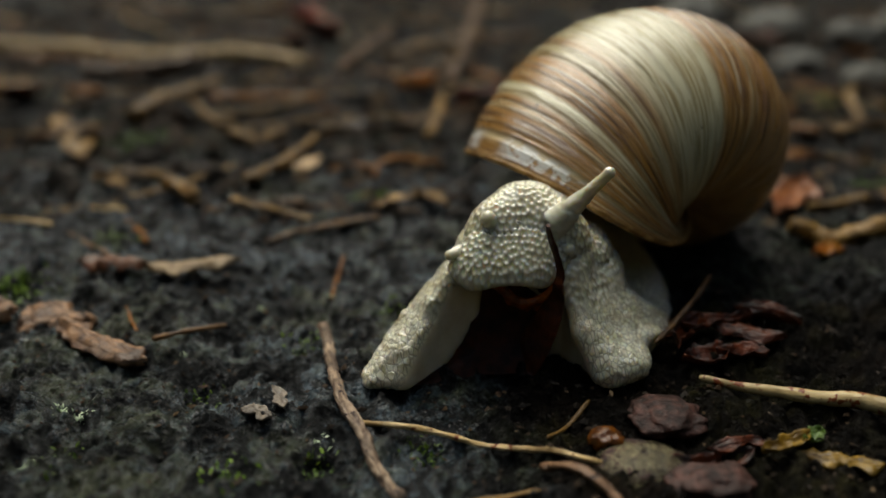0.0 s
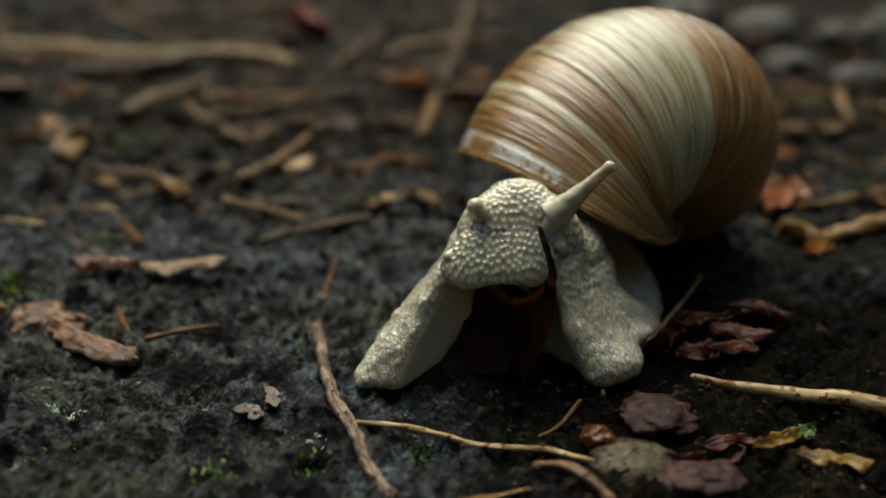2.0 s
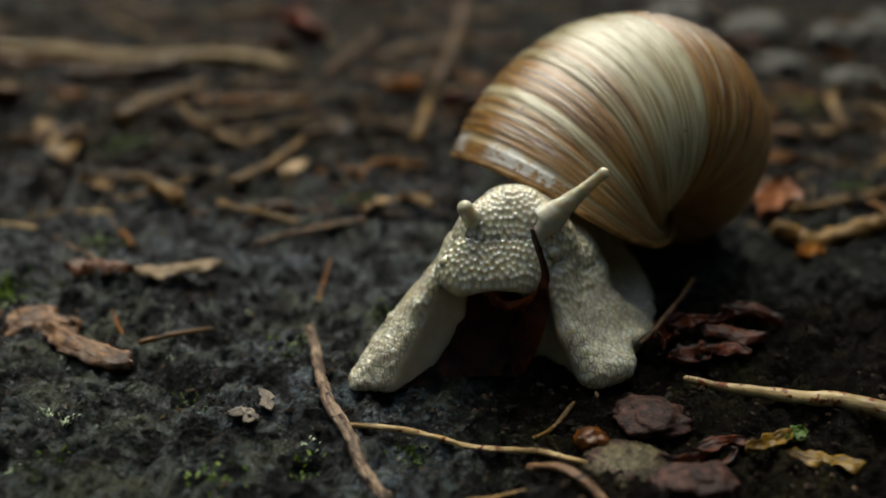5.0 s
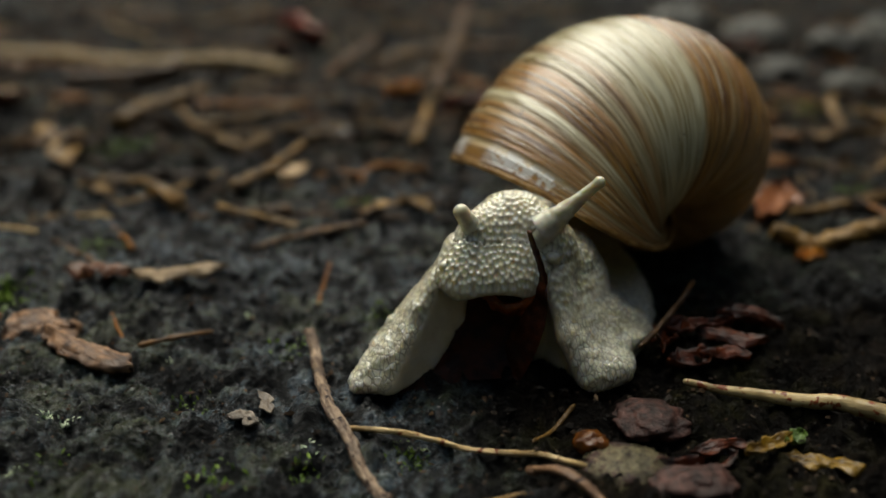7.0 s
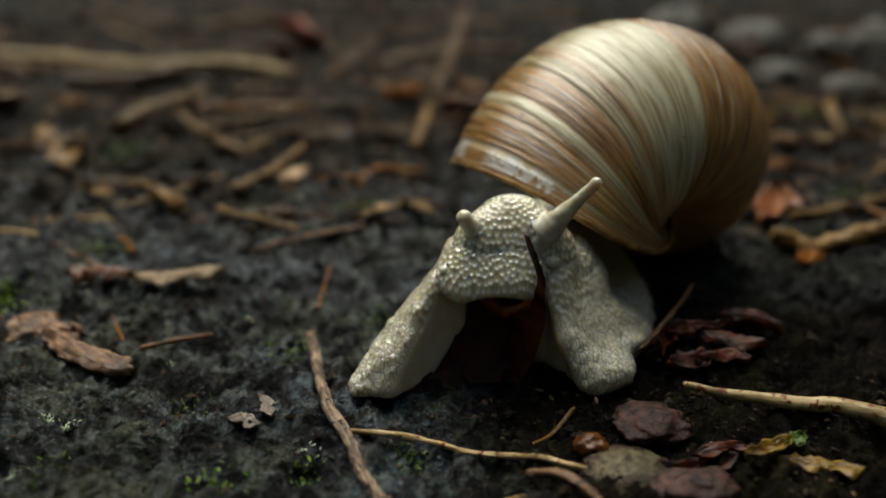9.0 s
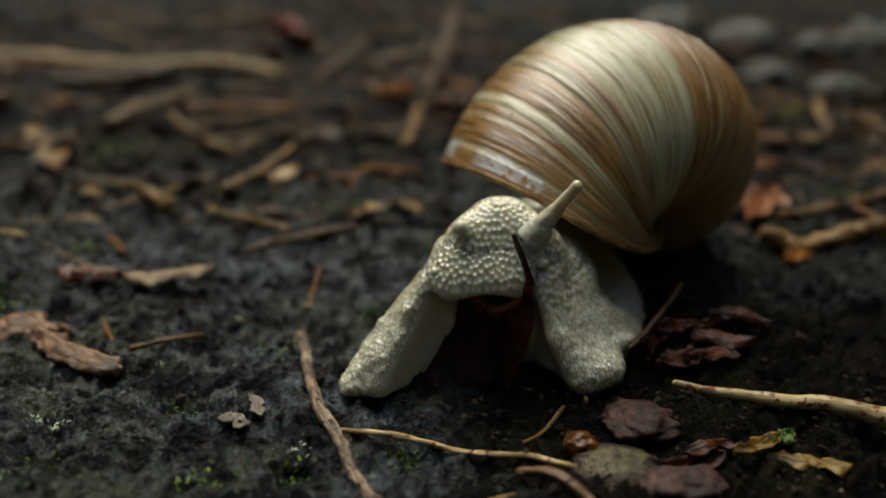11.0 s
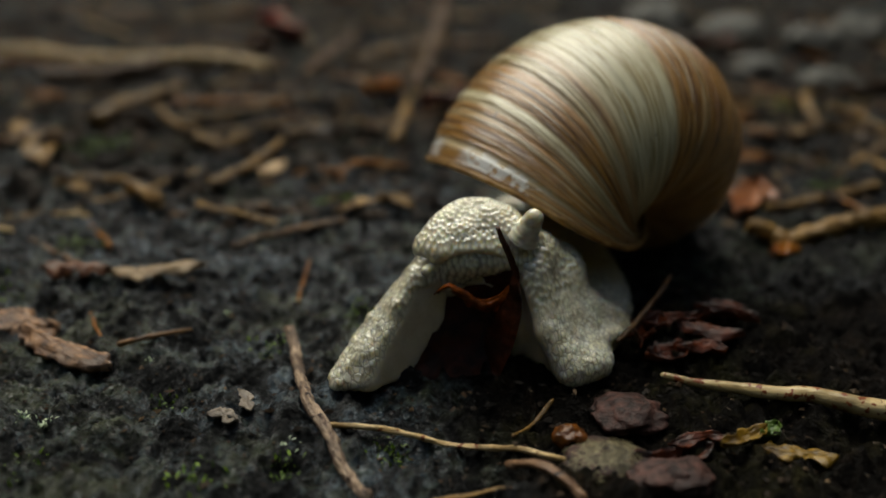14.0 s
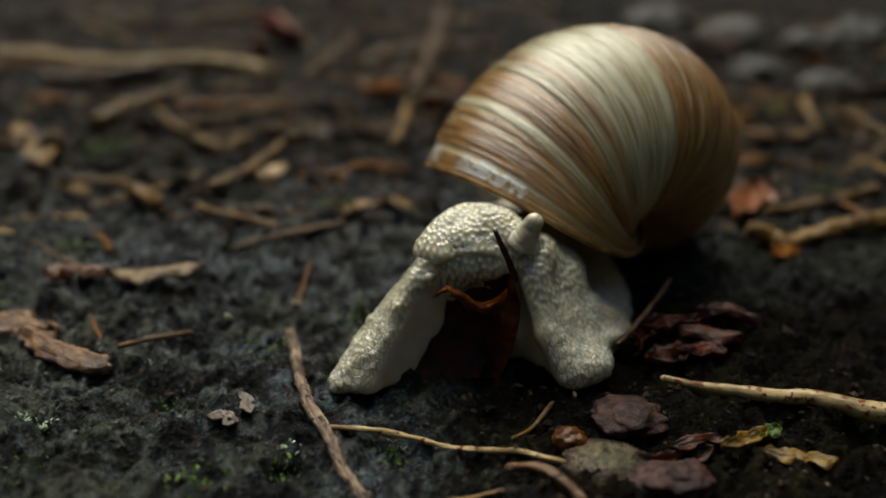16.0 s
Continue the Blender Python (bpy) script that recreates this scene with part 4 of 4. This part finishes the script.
twig("dry_twig", [(51.9, 116.1, 1.0), (57.8, 114.1, 1.0), (65.3, 116.0, 1.1), (76.6, 118.3, 1.2)], 1.19, 1.51, tan, "pale brown flat stick behind the snail", "stick")
twig("dry_twig", [(58.1, 125.2, 0.5), (65.6, 128.0, 0.6), (81.2, 133.4, 0.7)], 0.69, 0.88, tan, "tan twig behind the snail", "twig")
twig("ring_stem", [(105.5, 201.6, 0.7), (96.4, 196.4, 0.7), (89.8, 184.1, 0.7), (89.6, 175.3, 0.7), (94.8, 171.1, 0.6)], 0.94, 0.81, tan, "curled tan stem behind the snail", "stem")
twig("dry_twig", [(68.7, 162.7, 0.7), (74.0, 160.5, 0.9)], 0.86, 1.11, russet, "russet twig bit behind the snail", "twig")
twig("dry_twig", [(-78.5, 146.5, 0.5), (-59.3, 144.5, 0.4), (-40.2, 145.1, 0.4)], 0.58, 0.53, dark, "dark thin twig on the ground", "twig")
twig("dry_twig", [(-27.0, 219.0, 0.8), (-16.8, 273.0, 1.0)], 1.06, 1.31, brown, "brown twig on the litter", "twig")
twig("dry_twig", [(-104.9, 223.3, 1.4), (-118.4, 233.4, 1.4)], 1.70, 1.81, brown, "brown twig on the litter", "twig")
twig("dry_twig", [(12.8, 254.6, 1.1), (28.7, 263.1, 1.2)], 1.40, 1.45, brown, "brown twig on the litter", "twig")
flake("dead_leaf", (-43.9, 101.3, 0.3), 8.6, 4.0, 6, -0.5, rust_leaf, "dark red-brown curled dead leaf on wet ground", "leaf")
flake("dead_leaf", (-33.8, 102.6, 0.8), 12.5, 3.2, 13, -0.3, tan_leaf, "pale tan dead leaf with a torn end", "leaf")
flake("bark_piece", (-39.0, 83.4, 0.4), 15.0, 3.2, -36, -0.55, old_bark, "curled pinkish-brown bark strip on wet ground", "bark", 0.4, blunt=9)
flake("bark_piece", (-47.0, 90.4, 0.6), 8.5, 5.0, -30, -0.50, old_bark, "curled brown bark piece with dark holes", "bark", 0.4, blunt=7)
flake("bark_piece", (-55.4, 90.4, 0.3), 6.5, 4.2, -21, -0.50, old_bark, "rusty brown bark piece on wet ground", "bark", 0.4, blunt=8)
flake("leaf_scrap", (-18.6, 69.6, 0.4), 3.4, 1.8, -17, 0.08, grey_leaf, "small grey-tan leaf scrap on wet ground", "leaf")
flake("leaf_scrap", (-16.9, 72.4, 0.5), 4.4, 1.2, -58, 0.10, grey_leaf, "small grey-tan leaf scrap on wet ground", "leaf")
flake("wood_chip", (-67.8, 153.3, 0.3), 21.6, 4.6, -69, 0.30, tan, "pale tan wood chip on the litter", "chip")
flake("wood_chip", (-74.8, 164.4, 0.3), 21.6, 3.7, -56, 0.30, tan, "pale tan wood chip on the litter", "chip")
flake("wood_chip", (-24.0, 143.6, 0.3), 7.9, 3.1, 57, 0.30, tan_leaf, "pale tan wood chip on wet ground", "chip")
flake("leaf_scrap", (-56.0, 134.1, 0.3), 9.4, 2.6, -45, 0.50, tan, "amber leaf scrap on the ground", "leaf")
flake("leaf_scrap", (-7.7, 123.9, 0.3), 8.9, 1.8, 37, 0.40, tan, "tan leaf scrap on wet ground", "leaf")
flake("leaf_scrap", (-1.7, 124.5, 0.3), 6.9, 2.8, -38, 0.60, tan, "folded tan leaf scrap on wet ground", "leaf")
flake("red_leaf", (-40.5, 272.4, 0.3), 37.8, 9.2, -60, 0.80, red_leaf, "dark red curled leaf on the litter", "leaf")
flake("amber_leaf", (-5.7, 196.6, 0.3), 9.2, 6.7, 34, 0.80, amber, "curled amber leaf bit on the litter", "leaf")
flake("pink_leaf", (57.0, 129.9, 0.3), 18.7, 5.9, 54, 0.50, pink_leaf, "pinkish-brown dead leaf beside the shell", "leaf")
flake("seed_husk", (55.5, 110.2, 0.3), 5.2, 2.6, 8, 0.90, amber, "shiny orange-brown seed husk on the ground", "seed")
flake("wood_chip", (81.1, 164.9, 0.3), 6.6, 4.5, 27, 0.50, tan, "pale tan wood chip behind the snail", "chip")
for x, y, z, long, wide, turn, curl in ((27.8, 83.2, 0.6, 6.5, 2.6, 62, 0.9), (31.5, 85.6, 1.2, 9.0, 2.2, 18, 0.8), (34.6, 84.0, 0.4, 8.0, 2.6, -24, -0.6), (29.4, 80.2, 0.2, 6.0, 3.0, 12, 0.7), (38.2, 87.2, 0.4, 7.0, 2.0, -30, 0.9), (33.2, 80.4, 0.2, 5.5, 1.8, -8, 0.8), (25.8, 86.0, 0.2, 5.0, 2.4, 80, 0.8)):
    flake("rotten_leaf", (x, y, z), long, wide, turn, curl, rot_leaf, "glossy dark red rotten leaf strip beside the snail", "leaf")
flake("yellow_leaf", (37.0, 63.2, 0.3), 7.0, 2.6, -8, -0.30, yellow_leaf, "torn yellowish dead leaf among dark litter", "leaf")
flake("yellow_leaf", (32.4, 64.6, 0.4), 6.0, 1.8, 30, 0.60, yellow_leaf, "torn yellowish leaf scrap among dark litter", "leaf")
flake("green_leaf", (35.4, 66.0, 0.9), 3.0, 1.7, 34, 0.60, green_leaf, "small green leaf scrap on a dead leaf", "leaf")
flake("rotten_leaf", (24.7, 62.7, 0.3), 8.5, 3.3, 11, 0.60, rot_leaf, "dark rotten leaf among damp litter", "leaf")
flake("rotten_leaf", (27.9, 64.8, 0.3), 6.2, 1.5, 8, 0.40, rot_leaf, "dark rotten leaf strip among damp litter", "leaf")
flake("leaf_scrap", (38.8, 88.8, 0.3), 5.9, 1.7, -28, 0.40, rot_leaf, "dark leaf strip behind the snail", "leaf")


# ---- seed heads, moss, crumbs and scattered litter ----
def lump(name, at, radii, mat, label, category, fibres=0):
    SEED[0] += 1
    s = SEED[0]
    rows, cols = 36, 56
    u, w = np.meshgrid(np.linspace(0.02, np.pi - 0.02, rows), np.arange(cols) / cols * 2 * np.pi, indexing="ij")
    d = np.stack([np.sin(u) * np.cos(w), np.sin(u) * np.sin(w), np.cos(u)], -1)
    k = 1 + 0.22 * layered(d * 1.6, s, 2) + 0.05 * layered(d * 5, s + 3, 3) - 0.03 * np.abs(soft_noise(d * (7, 7, 2), s + 6))
    v = d * k[..., None] * np.array(radii)
    ob = new(name, mesh(name, v.reshape(-1, 3) * MM, grid_faces(rows, cols, True), mat))
    ob.location = np.array((at[0], at[1], radii[2] * 0.35 + lie(at[0], at[1]))) * MM
    if fibres:
        rng = np.random.default_rng(s)
        verts, faces = [], []
        for _ in range(fibres):
            a, b = rng.uniform(0, 2 * np.pi), rng.uniform(0.1, 1.3)
            p = np.array((math.sin(b) * math.cos(a), math.sin(b) * math.sin(a), math.cos(b)))
            way = np.cross(p, rng.normal(size=3))
            way /= np.linalg.norm(way)
            long, bow = rng.uniform(0.4, 1.1), rng.uniform(0.0, 0.12)
            side = np.cross(p, way) * 0.007
            n = len(verts)
            for t in np.linspace(-1, 1, 7):
                q = p + way * t * long * 0.5
                q = q / np.linalg.norm(q) * (1.05 + 1.1 * bow * (1 - t * t)) + np.cross(p, way) * 0.08 * math.sin(t * 3 + a)
                for c in (-1, 1):
                    verts.append((q + c * side) * np.array(radii) * MM)
            faces += [(n + 2 * i, n + 2 * i + 1, n + 2 * i + 3, n + 2 * i + 2) for i in range(6)]
        put(new("fibre_tangle", mesh("fibre_tangle", np.array(verts), np.array(faces), fibre_grey)), ob, label="tangled pale fibres")
    return tagged(ob, label, category)


lump("rotten_seed", (22.4, 69.6), (4.0, 3.2, 1.5), husk, "wrinkled purplish-brown rotten seed head", "seed")
lump("fibrous_seed", (18.6, 63.0), (4.2, 3.2, 1.6), husk, "grey-brown rotten seed head with tangled fibres", "seed", 420)
lump("small_seed", (15.8, 66.2), (1.7, 1.5, 1.1), chestnut, "small shiny chestnut-brown seed", "seed")
lump("mouldy_seed", (24.0, 59.8), (3.8, 2.6, 1.3), husk, "mouldy purplish seed head on dark litter", "seed")


def moss(at, wide, count, mat, label):
    """A cushion of tiny pointed leaves."""
    SEED[0] += 1
    rng = np.random.default_rng(SEED[0])
    verts, faces = [], []
    spots = rng.normal(0, wide * 0.4, (count, 2))
    heights = rise(at[0] + spots[:, 0], at[1] + spots[:, 1]) - 0.15
    for (x, y), z in zip(spots, heights):
        a, tilt = rng.uniform(0, 2 * np.pi), rng.uniform(0.2, 1.2)
        grow = 0.7 + 0.12 * wide
        long, half = grow * rng.uniform(0.5, 1.1), grow * rng.uniform(0.08, 0.18)
        way = np.array((math.cos(a) * math.sin(tilt), math.sin(a) * math.sin(tilt), math.cos(tilt)))
        side = np.array((-math.sin(a), math.cos(a), 0))
        p = np.array((x, y, z))
        n = len(verts)
        verts += [p - side * half * 0.6, p + side * half * 0.6, p + way * long * 0.55 + side * half, p + way * long * 0.55 - side * half, p + way * long - (0, 0, 0.2 * long) + side * 0.01, p + way * long - (0, 0, 0.2 * long) - side * 0.01]
        faces += [(n, n + 1, n + 2, n + 3), (n + 3, n + 2, n + 4, n + 5)]
    ob = new("moss", mesh("moss", np.array(verts) * MM, np.array(faces), mat))
    ob.location = (at[0] * MM, at[1] * MM, 0)
    return tagged(ob, label, "moss", "moss cushions")


for at, wide, count in (((-12.3, 131.0), 4, 420), ((-11.8, 63.1), 2, 60), ((-55.7, 96.8), 6, 240), ((-36.1, 63.5), 3, 24), ((-1.8, 66.0), 2.5, 70), ((-47.8, 111.7), 4, 140),
                        ((-16.0, 84.9), 3, 60), ((-6.6, 91.6), 3, 80), ((-19.5, 60.4), 3, 36), ((72.4, 134.7), 4, 120), ((-26.0, 75.0), 2.5, 40), ((-60.0, 160.0), 8, 260), ((30.0, 180.0), 8, 200), ((90.0, 190.0), 9, 200)):
    moss(at, wide, count, moss_green, "small green moss cushion on the wet ground")
for at, wide, count in (((-38.8, 70.9), 0.9, 30), ((-36.5, 70.1), 0.9, 30), ((-38.8, 63.1), 0.6, 16), ((-14.6, 97.4), 1.0, 40), ((-29.4, 82.2), 0.6, 16), ((-23.0, 93.8), 0.6, 12), ((-11.3, 65.6), 1.0, 14)):
    moss(at, wide, count, pale_lichen, "tiny pale green lichen fleck on the ground")


def crumbs(count, seed):
    """Soil crumbs, bark dust and needles too many to count."""
    rng = np.random.default_rng(seed)
    near = rng.random(count) < 0.2
    x = np.where(near, rng.uniform(-55, 50, count), rng.uniform(-160, 160, count))
    y = np.where(near, rng.uniform(56, 125, count), rng.uniform(120, 360, count))
    size = np.where(near, rng.gamma(2.0, 0.07, count), rng.gamma(2.0, 0.42, count)) + 0.12
    z = rise(x, y) + size * 0.25
    box = np.array([(1, 0, 0), (-1, 0, 0), (0, 1, 0), (0, -1, 0), (0, 0, 1), (0, 0, -1)], float)
    tri = np.array([(0, 2, 4), (2, 1, 4), (1, 3, 4), (3, 0, 4), (2, 0, 5), (1, 2, 5), (3, 1, 5), (0, 3, 5)])
    r = rng.uniform(0.5, 1.2, (count, 6, 1))
    stretch = np.stack([size * rng.uniform(0.8, 1.8, count), size * rng.uniform(0.5, 1, count), size * rng.uniform(0.35, 0.8, count)], -1)
    a = rng.uniform(0, np.pi, count)
    v = box[None] * r * stretch[:, None]
    c, n = np.cos(a)[:, None], np.sin(a)[:, None]
    v = np.stack([v[..., 0] * c - v[..., 1] * n + x[:, None], v[..., 0] * n + v[..., 1] * c + y[:, None], v[..., 2] + z[:, None]], -1)
    f = (tri[None] + 6 * np.arange(count)[:, None, None]).reshape(-1, 3)
    m, nt, b = material("soil_crumbs", 0.75, Specular_IOR_Level=0.2)
    g = nt.nodes.new("ShaderNodeNewGeometry")
    colour = ramp(nt, g.outputs["Random Per Island"], (0.0, (0.010, 0.008, 0.006)), (0.45, (0.035, 0.022, 0.012)), (0.7, (0.10, 0.055, 0.025)), (0.86, (0.045, 0.035, 0.025)), (0.97, (0.22, 0.14, 0.07)))
    nt.links.new(mixed(nt, speck(nt, place(nt), 1500, 3), colour, (0.01, 0.008, 0.006)), b.inputs["Base Color"])
    ob = new("soil_crumbs", mesh("soil_crumbs", v.reshape(-1, 3) * MM, f, m, smooth=False))
    return tagged(ob, "dark soil crumbs and bark dust on the ground", "soil", kind="stuff")


crumbs(15000, 5)

PIECES = []
for k, (long, r, mat, word) in enumerate(((24, 0.9, tan, "tan"), (16, 0.7, brown, "brown"), (30, 1.1, brown, "brown"), (12, 0.6, russet, "russet"), (20, 0.5, tan, "tan"), (14, 0.9, dark, "dark"), (26, 0.6, russet, "russet"), (9, 0.5, straw, "straw-coloured"))):
    PIECES.append(twig("litter_twig", [(-300 - long / 2, 500 + 9 * k, 0.5), (-300 - long * 0.1, 500 + 9 * k + (k % 3 - 1) * long * 0.06, 0.9), (-300 + long / 2, 500 + 9 * k, 0.5)], r, r * 0.7, mat, "dry " + word + " twig bit among woodland litter"))
for k, (long, wide, curl, mat, word) in enumerate(((11, 5, 0.7, tan, "tan"), (8, 5, 0.9, rust_leaf, "rusty brown"), (14, 6, 0.6, brown, "brown"), (9, 3, 0.5, tan_leaf, "pale tan"), (12, 6, 0.8, rot_leaf, "dark rotten"), (7, 4, 0.8, tan, "tan"), (16, 5, 0.5, dark, "blackish"), (10, 4, 0.7, russet, "russet"))):
    PIECES.append(flake("litter_leaf", (-330, 500 + 12 * k, 0.2), long, wide, 0, curl, mat, "curled " + word + " dead leaf bit among woodland litter", "leaf"))
for k, (long, r, mat, word) in enumerate(((48, 0.4, straw, "straw-coloured"), (60, 0.5, tan, "tan"), (38, 0.35, russet, "russet"), (52, 0.45, brown, "brown"))):
    PIECES.append(twig("dry_needle", [(-360 - long / 2, 500 + 9 * k, 0.4), (-360, 500 + 9 * k + long * 0.05, 1.2), (-360 + long / 2, 500 + 9 * k, 0.4)], r, r * 0.6, mat, "long thin " + word + " dry needle on woodland litter", "needle"))
for k, (long, r, mat, word) in enumerate(((18, 0.4, straw, "straw-coloured"), (24, 0.45, russet, "russet"), (14, 0.35, tan, "tan"), (28, 0.5, tan, "tan"))):
    PIECES.append(twig("dry_needle", [(-400 - long / 2, 500 + 9 * k, 0.4), (-400, 500 + 9 * k - long * 0.04, 0.9), (-400 + long / 2, 500 + 9 * k, 0.5)], r, r * 0.6, mat, "short thin " + word + " dry needle on woodland litter", "needle"))
rng = np.random.default_rng(12)


def scatter(piece, x, y, lift=0.5):
    m = pose(x * MM, y * MM, (lie(x, y) + lift) * MM, rng.uniform(-14, 14), rng.uniform(-10, 10), rng.normal(0, 28) if rng.random() < 0.6 else rng.uniform(0, 360))
    tagged(copy_thing(piece, m), group="woodland litter")


for piece in PIECES:
    piece["group"] = "woodland litter"
done = 0
while done < 290:
    y = 118 + 300 * rng.random() ** 1.5
    x = rng.uniform(-0.62, 0.62) * (y + 20) + 4
    if (-4 < x < 56 and y < 138) or rng.random() < 0.75 * (y < 165):
        continue
    k = rng.random()
    scatter(PIECES[rng.integers(8) if k < 0.28 else 8 + rng.integers(8) if k < 0.46 else 20 + rng.integers(4) if k < 0.72 or y < 155 else 16 + rng.integers(4)], x, y)
    done += 1
for x, y, r in ((118, 248, 11), (92, 220, 9), (104, 205, 8), (100, 262, 12), (140, 262, 13), (88, 300, 15), (150, 225, 10)):
    lump("grey_stone", (x, y), (0.8 * r, 0.7 * r, 0.5 * r), stone_grey, "rounded grey stone on the ground behind the snail", "stone")


def aimed(base, tip, length):
    """The pose of a tentacle of that length in the snail's space, from its base and tip in mm of the place: it slides in along its own line."""
    base, tip = Vector(base) - Vector(BASE), Vector(tip) - Vector(BASE)
    way = (tip - base).normalized()
    return Matrix.Translation((tip - way * length) * MM) @ way.to_track_quat("Z", "Y").to_matrix().to_4x4()


def shifted(at, x=0, y=0, z=0, rx=0, ry=0, rz=0):
    return pose(*((np.array(at) + (x, y, z)) * MM), rx, ry, rz)


def motions():
    walk(shell, [(0.0, shifted(SHELL_AT)), (12.3, shifted(SHELL_AT)), (13.0, shifted(SHELL_AT, -0.2, 0, -0.1)), (13.5, shifted(SHELL_AT, -0.38, 0, -0.35)), (14.0, shifted(SHELL_AT, -0.45, 0, -0.55)), (15.0, shifted(SHELL_AT, -0.55, 0, -0.75)), (16.0, shifted(SHELL_AT, -0.6, 0, -1.0))])
    drop = [(0.0, 0.0, 0.0), (2.0, 0.05, 0.25), (4.0, 0.1, 0.1), (7.0, 0.25, -0.4), (9.0, 0.1, -0.5), (11.5, 0.0, -0.9), (12.5, -0.1, -1.2), (13.5, 0.0, -1.9), (16.0, 0.05, -2.3)]
    walk(crown, [(t, shifted(CROWN_AT, x, 0, z)) for t, x, z in drop])
    lip = [(0.0, 0, 0.0, 0), (2.0, 0, 0.1, 0), (4.0, 0, -0.2, 0), (7.0, 0, -0.5, 0), (9.0, 0.1, -0.5, -2), (11.5, 0.3, -0.4, -3), (12.6, 0.4, 0.0, -5), (13.0, 0.9, 0.8, -12), (13.4, 1.5, 1.6, -18), (13.8, 1.9, 2.3, -22), (14.2, 2.2, 2.8, -26), (16.0, 2.3, 2.6, -28)]
    walk(snout, [(t, shifted(SNOUT_AT, 0, y, z, rx)) for t, y, z, rx in lip])
    root = (12.3, 82.3, 16.2)
    tips = [(0.0, 17.3, 22.3, 0.0), (2.0, 18.1, 22.9, 0.1), (3.5, 18.4, 22.9, 0.1), (7.0, 18.0, 21.9, -0.4), (9.0, 17.6, 22.2, -0.5), (12.0, 16.4, 21.6, -0.9), (12.5, 16.2, 21.2, -1.0),
            (12.7, 15.5, 20.2, -1.1), (12.9, 14.2, 18.7, -1.3), (13.2, 13.5, 17.6, -1.5), (13.5, 13.4, 17.3, -1.7), (16.0, 13.3, 16.9, -2.0)]
    walk(eye_stalk, [(t, aimed((root[0], root[1], root[2] + dz), (x, 81, z), 8.5)) for t, x, z, dz in tips])
    walk(stalk_base, [(t, aimed((root[0], root[1], root[2] + dz - 0.6), (root[0] + 1.4, 81.4, root[2] + dz + 1.6 + 1.8 * (t > 12.8)), 4.0)) for t, x, z, dz in tips])
    tips = [(0.0, 4.3, 81.4, 17.2), (1.5, 3.8, 81.4, 18.4), (3.5, 3.7, 81.4, 18.7), (7.0, 3.0, 81.4, 18.6), (9.0, 3.3, 81.4, 18.3), (10.4, 3.8, 81.5, 17.4), (11.3, 4.4, 81.8, 16.5), (11.8, 5.4, 84.6, 15.4), (16.0, 5.6, 85.0, 13.6)]
    walk(short_stalk, [(t, aimed((x + 1.5, y + 1.2, z - 2.6), (x, y, z), 4.0)) for t, x, y, z in tips])
    tips = [(0.0, 0.3, 12.8), (1.5, 0.9, 12.6), (4.0, 1.2, 12.3), (11.3, 1.4, 11.6), (16.0, 1.9, 10.6)]
    walk(feeler, [(t, aimed((2.6, 82.0, z + 0.1), (x, 80.2, z), 2.2)) for t, x, z in tips])
    walk(feeler_two, [(t, aimed((12.3, 82.5, 13.4 + z), (13.6, 80.2, 13.4 + z), 2.0)) for t, x, z in drop])
    sway = [(0.0, 0.0), (3.5, 0.0), (8.0, -1.5), (12.5, -3.5), (16.0, -5.0)]
    walk(leaf, [(t, shifted(LEAF_AT, 0, 0, 0, 0, a, 0)) for t, a in sway])


motions()
